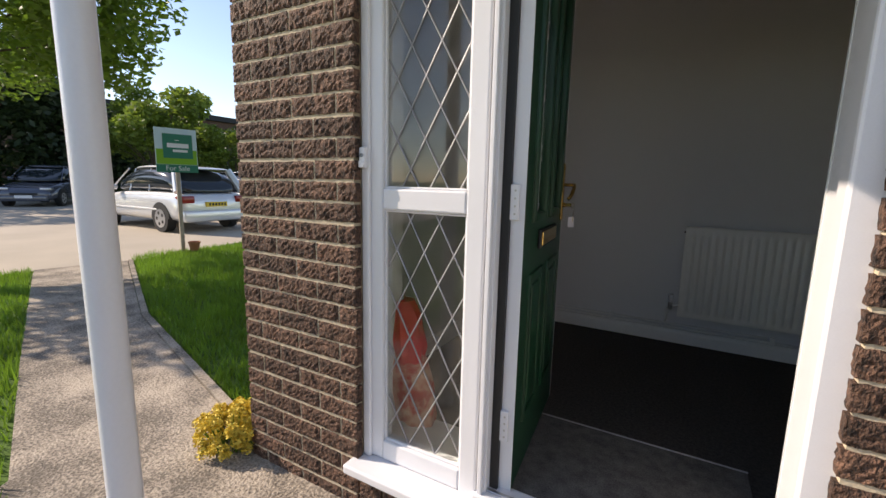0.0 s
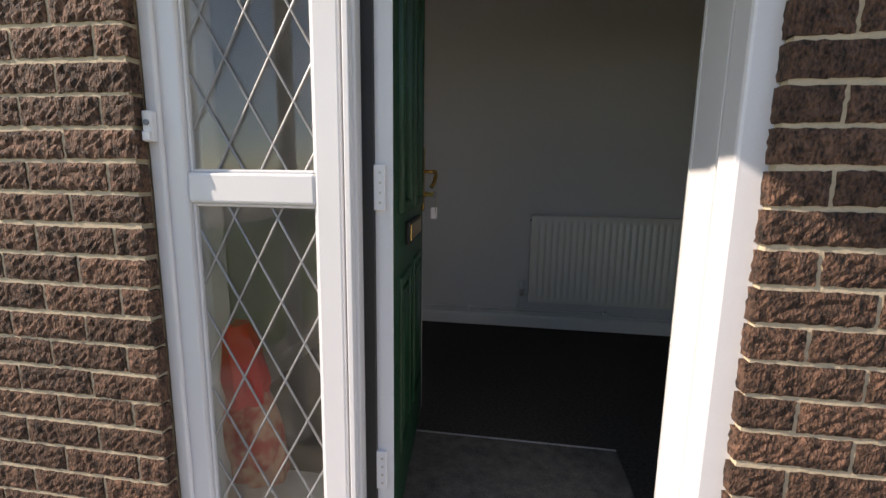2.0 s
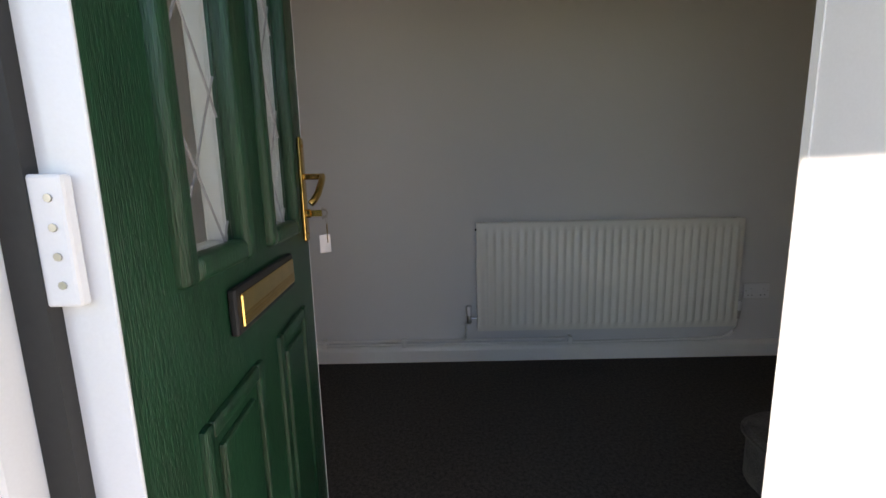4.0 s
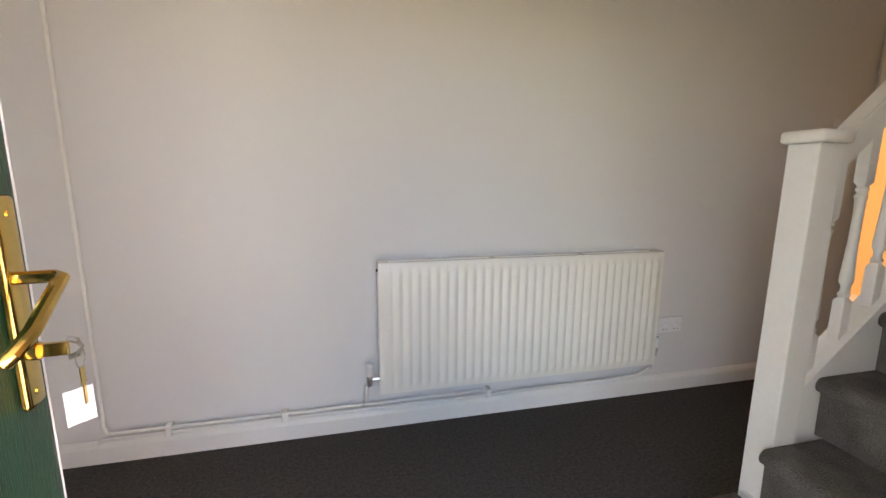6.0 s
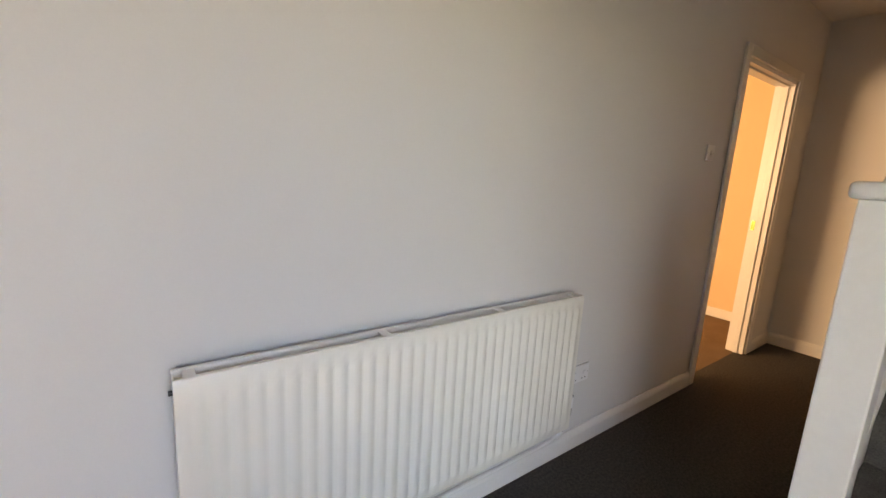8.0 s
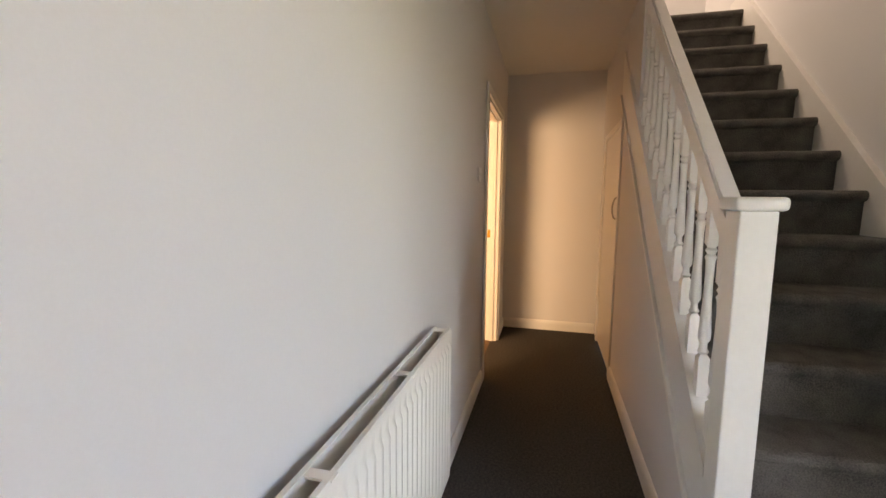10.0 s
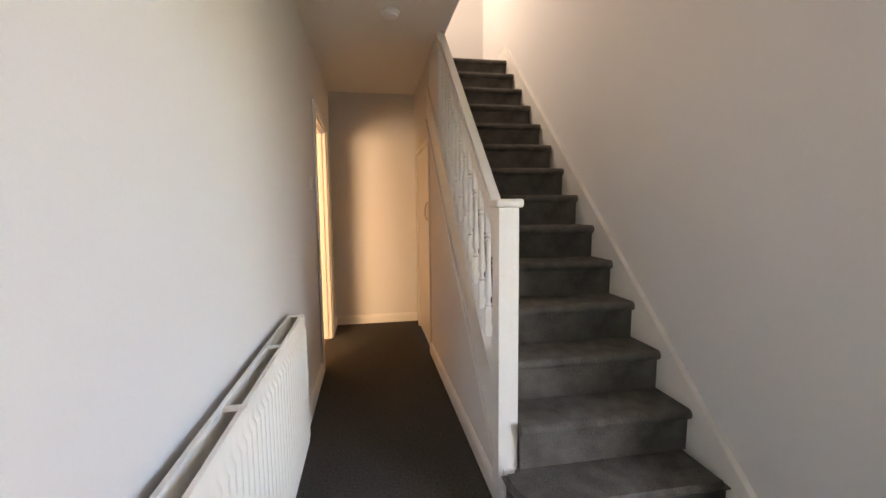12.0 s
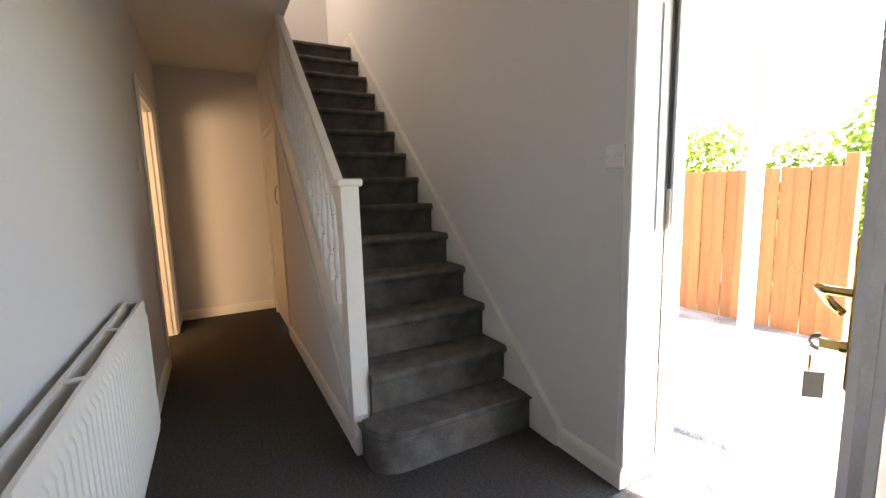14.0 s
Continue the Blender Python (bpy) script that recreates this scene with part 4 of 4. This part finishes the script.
# the board faces its own -y
part("board", B(-0.31, 0.31, -0.014, -0.001, 1.37, 2.08, 0.002), SIGN_B, sg, "pale blue board edge")
part("lime_band", B(-0.30, 0.30, -0.017, -0.0145, 1.50, 1.74), SIGN_L, sg)
part("teal_square", B(-0.20, 0.24, -0.020, -0.0175, 1.60, 1.99), SIGN_T, sg)
part("teal_strip", B(-0.31, 0.31, -0.018, -0.0145, 1.37, 1.495), SIGN_T, sg)
for a, b, z0, z1 in ((-0.14, 0.18, 1.77, 1.84), (-0.06, 0.16, 1.70, 1.74), (-0.02, 0.04, 1.885, 1.895)):
    part("lettering_bar", B(a, b, -0.0225, -0.0205, z0, z1), WHITE, sg)


def words(body, size, m, mat, parent):
    cu = bpy.data.curves.new("words", 'FONT')
    cu.body, cu.size, cu.align_x, cu.extrude = body, size, 'CENTER', 0.001
    tmp = new("words_source", cu)
    dg = bpy.context.evaluated_depsgraph_get()
    me = bpy.data.meshes.new_from_object(tmp.evaluated_get(dg))
    bpy.data.objects.remove(tmp)
    me.materials.clear()
    me.materials.append(mat)
    ob = new("lettering", me)
    ob.parent = parent
    ob.matrix_basis = m
    return ob


words("For Sale", 0.11, pose(0, -0.0195, 1.40, 90), WHITE, sg)
pot = thing("flower_pot", -6.85, 3.0, GZ - 0.03, "small terracotta pot at the foot of the sale board", "pot")
part("body", turned([(0, 0.06), (0.16, 0.085), (0.17, 0.095), (0.2, 0.095), (0.2, 0.08), (0.12, 0.07)], 10), TERRA, pot, smooth=True)


# ---- parked cars ----
def car(x, y, rz, paint, label, length=4.2, width=1.76, height=1.55, estate=True):
    """A hatchback standing along its own x, front at +x."""
    t = thing("car", x, y, GZ - 0.012, label, "car", rz=rz)
    hw = width / 2
    L2 = length / 2

    def loft(rows, lo_scale=1.0):
        bm = bmesh.new()
        rings = []
        for px, zb, zt, wb, wm, wt in rows:
            zm = (zb + zt) / 2
            half = [(wb * 0.92, zb), (wm, zb + (zt - zb) * 0.25), (wm, zb + (zt - zb) * 0.7), (wt, zt - 0.03), (wt * 0.9, zt)]
            ring = [(px, a, z) for a, z in half] + [(px, -a, z) for a, z in reversed(half)]
            rings.append([bm.verts.new(p) for p in ring])
        k = len(rings[0])
        for a, b in zip(rings, rings[1:]):
            for i in range(k):
                bm.faces.new((a[i], a[(i + 1) % k], b[(i + 1) % k], b[i]))
        bm.faces.new(rings[0]), bm.faces.new(rings[-1])
        bmesh.ops.recalc_face_normals(bm, faces=bm.faces[:])
        return bm


    def shell(name, bm, mat, label=""):
        """A pressed panel: the lofted cage rounded off."""
        ob = part(name, bm, mat, t, label, True)
        ob.data.set_sharp_from_angle(angle=radians(80))
        md = ob.modifiers.new("rounding", 'SUBSURF')
        md.levels = md.render_levels = 2
        return ob
    belt = height * 0.60
    shell("body", loft([(-L2, 0.32, belt - 0.22, hw * 0.86, hw * 0.88, hw * 0.84), (-L2 + 0.08, 0.24, belt - 0.04, hw * 0.93, hw * 0.96, hw * 0.88), (-L2 + 0.35, 0.2, belt + 0.02, hw * 0.97, hw, hw * 0.92), (0, 0.2, belt, hw * 0.97, hw, hw * 0.93), (L2 - 1.25, 0.2, belt - 0.03, hw * 0.97, hw, hw * 0.92), (L2 - 0.5, 0.2, belt - 0.14, hw * 0.95, hw * 0.98, hw * 0.86), (L2 - 0.12, 0.24, belt - 0.28, hw * 0.88, hw * 0.9, hw * 0.76), (L2, 0.3, belt - 0.42, hw * 0.78, hw * 0.8, hw * 0.66)]), paint)
    gh = [(-L2 + 0.12, belt - 0.02, belt + 0.02, hw * 0.84, hw * 0.84, hw * 0.80), (-L2 + 0.5, belt - 0.02, height - 0.09, hw * 0.88, hw * 0.86, hw * 0.70), (-0.2, belt - 0.02, height - 0.04, hw * 0.92, hw * 0.88, hw * 0.72), (0.45, belt - 0.02, height - 0.12, hw * 0.92, hw * 0.86, hw * 0.68), (L2 - 0.95, belt - 0.04, belt - 0.0, hw * 0.86, hw * 0.84, hw * 0.80)]
    shell("greenhouse", loft(gh), CARGLASS, "dark tinted windows")
    shell("roof", loft([(-L2 + 0.30, height - 0.10, height - 0.06, hw * 0.73, hw * 0.72, hw * 0.66), (-L2 + 0.55, height - 0.09, height - 0.02, hw * 0.73, hw * 0.73, hw * 0.67), (-0.2, height - 0.07, height + 0.02, hw * 0.74, hw * 0.74, hw * 0.68), (0.40, height - 0.14, height - 0.06, hw * 0.72, hw * 0.72, hw * 0.64)]), paint)
    for s in (1, -1):
        for xa, xb in ((-L2 + 0.15, -L2 + 0.46), (-0.75, -0.6), (0.15, 0.1), (L2 - 1.0, 0.42)):
            wdt = 0.17 if xa < -L2 + 0.3 else 0.035
            part("pillar", tube([(xa, s * hw * 0.90, belt), (xb, s * hw * 0.725, height - 0.09)], wdt / 2, 6), paint, t, smooth=True)
        part("mirror", tube([(0.72, s * (hw * 0.95), belt + 0.06), (0.70, s * (hw + 0.13), belt + 0.09)], 0.06, 8), paint, t, smooth=True)
        part("side_trim", B(-L2 + 0.9, L2 - 1.0, s * hw - 0.012, s * hw + 0.010, 0.50, 0.54, 0.004), paint, t)
        part("tail_light", B(-L2 - 0.012, -L2 + 0.25, min(s * hw * 0.58, s * hw * 0.925), max(s * hw * 0.58, s * hw * 0.925), belt - 0.24, belt - 0.08, 0.02, 2), REDL, t, "red tail light", True)
        part("headlight", B(L2 - 0.40, L2 - 0.08, min(s * hw * 0.5, s * hw * 0.86), max(s * hw * 0.5, s * hw * 0.86), belt - 0.36, belt - 0.25, 0.03, 2), ALLOY, t, "clear headlight", True)
        for wx in (-L2 + 0.78, L2 - 0.82):
            wy = s * (hw - 0.10)
            arch = [(wx + q * math.cos(a), 0.32 + q * math.sin(a)) for q, sgn in ((0.375, 1), (0.30, -1)) for a in ([math.pi * k / 10 for k in range(11)] if sgn > 0 else [math.pi * (10 - k) / 10 for k in range(11)])]
            part("wheel_arch", prism(arch, "y", min(s * hw * 0.7, s * (hw + 0.004)), max(s * hw * 0.7, s * (hw + 0.004))), BLACK, t, "dark wheel arch")
            wh = part("wheel", tube([(wx, wy - 0.10, 0.32), (wx, wy + 0.105, 0.32)], 0.32, 22), BLACK, t, "black tyre", True)
            part("rim", tube([(wx, wy + s * 0.10, 0.32), (wx, wy + s * 0.112, 0.32)], 0.215, 18), ALLOY, wh, "silver alloy rim")
            for k in range(5):
                a = math.tau * k / 5
                part("rim_slot", tube([(wx + 0.13 * math.cos(a), wy + s * 0.111, 0.32 + 0.13 * math.sin(a)), (wx + 0.13 * math.cos(a), wy + s * 0.115, 0.32 + 0.13 * math.sin(a))], 0.042, 8), BLACK, wh)
    part("rear_bumper", B(-L2 - 0.05, -L2 + 0.25, -hw * 0.90, hw * 0.90, 0.26, 0.52, 0.05, 3), paint, t, smooth=True)
    part("front_bumper", B(L2 - 0.22, L2 + 0.03, -hw * 0.78, hw * 0.78, 0.22, 0.44, 0.05, 3), paint, t, smooth=True)
    pl = part("number_plate", B(-L2 - 0.03, -L2 + 0.02, -0.26, 0.26, 0.60, 0.71, 0.004), PLATE_Y, t, "yellow number plate")
    for k in range(6):
        part("plate_mark", B(-L2 - 0.033, -L2 - 0.029, -0.22 + k * 0.075, -0.18 + k * 0.075, 0.625, 0.685), BLACK, pl)
    part("front_plate", B(L2 + 0.028, L2 + 0.036, -0.26, 0.26, 0.34, 0.45), WHITE, t)
    part("grille", B(L2 - 0.02, L2 + 0.012, -0.4, 0.4, 0.46, 0.54, 0.01), BLACK, t)
    return t


car(-11.35, 4.95, 180, SILVER, "silver hatchback parked beside the lawn")
car(-12.4, 7.6, 178, CARBLACK, "black saloon parked beyond the silver car", 4.5, 1.8, 1.48)
car(-16.5, 8.2, 182, CARDARK, "dark car parked beyond the silver car", 4.3, 1.78, 1.45)
car(-23.0, 6.3, -38, CARDARK, "dark grey people carrier parked across the yard", 4.5, 1.82, 1.65)

# ---- far building ----
bl = thing("house_terrace", -44, 24, GZ - 0.03, "long dark brick flat-roofed terrace behind the trees", "building")
part("wall", B(-5, 0, -24, 22, 0, 7.2), BRICK_FAR, bl)
part("roof", B(-5.3, 0.35, -24.3, 22.3, 7.2, 7.75, 0.03), ROOF, bl)
for k in range(9):
    for z in (1.0, 4.2):
        w = part("window", B(-0.02, 0.05, -22 + k * 4.8, -20.2 + k * 4.8, z, z + 1.4), ROOF, bl)
        part("pane", B(0.05, 0.056, -21.9 + k * 4.8, -20.3 + k * 4.8, z + 0.1, z + 1.3), CARGLASS, w)

# ---- bricks of the front wall ----
def brick_mesh(w, seed):
    """A rusticated brick face: a jittered grid over a shallow block; front at y 0."""
    rnd = random.Random(seed)
    h, d = 0.065, 0.03
    nx, nzz = max(6, int(w / 0.011)), 6
    vs, fs = [], []
    for j in range(nzz + 1):
        for i in range(nx + 1):
            edge = i in (0, nx) or j in (0, nzz)
            x = w * i / nx + (0 if i in (0, nx) else rnd.uniform(-0.003, 0.003)) + (rnd.uniform(-0.002, 0.002) if i in (0, nx) else 0)
            z = h * j / nzz + (rnd.uniform(-0.0018, 0.0018))
            y = rnd.uniform(0.0005, 0.003) if edge else rnd.uniform(-0.0050, 0.0018)
            vs.append((x, y, z))
    n = len(vs)
    idx = lambda i, j: j * (nx + 1) + i
    for j in range(nzz):
        for i in range(nx):
            fs.append((idx(i, j), idx(i + 1, j), idx(i + 1, j + 1), idx(i, j + 1)))
    rim = [idx(i, 0) for i in range(nx + 1)] + [idx(nx, j) for j in range(1, nzz + 1)] + [idx(i, nzz) for i in range(nx - 1, -1, -1)] + [idx(0, j) for j in range(nzz - 1, 0, -1)]
    back = {}
    for r in rim:
        back[r] = len(vs)
        vs.append((vs[r][0], d, vs[r][2]))
    for a, b in zip(rim, rim[1:] + rim[:1]):
        fs.append((b, a, back[a], back[b]))
    me = bpy.data.meshes.new("brick")
    me.from_pydata(vs, [], fs)
    me.materials.append(BRICK)
    return me


wall = bpy.data.objects["wall_front"]
bank = {}


def brick(x, z, w, k):
    w = round(w, 3)
    key = (w, k % 4)
    if key not in bank:
        bank[key] = brick_mesh(w, k % 4 + int(w * 1000))
    ob = new("brick", bank[key])
    ob.parent = wall
    ob.location = (x, 0.0, z)


cn = 0
rnd = random.Random(8)
for row in range(36):
    z = 1.134 + (row - 19) * 0.0765
    if z > 2.05:
        break
    spans = ((-1.205, FL + 0.004, 0), (FR - 0.003, 1.75, 0))
    if z + 0.066 < -0.045:
        spans = ((-1.205, FL + 0.004, 0), (FL + 0.014, FR - 0.013, 1), (FR - 0.003, 1.75, 0))
    for x0, x1, ph in spans:
        odd = (row + ph) % 2
        x = x0
        first = True
        while x < x1 - 0.02:
            w = 0.215
            if first and odd:
                w = 0.1025
            if x + w > x1:
                w = x1 - x
            if x1 - (x + w) < 0.035:
                w = x1 - x
            cn += 1
            brick(x, z + rnd.uniform(-0.002, 0.002), w, cn)
            x += w + 0.010
            first = False
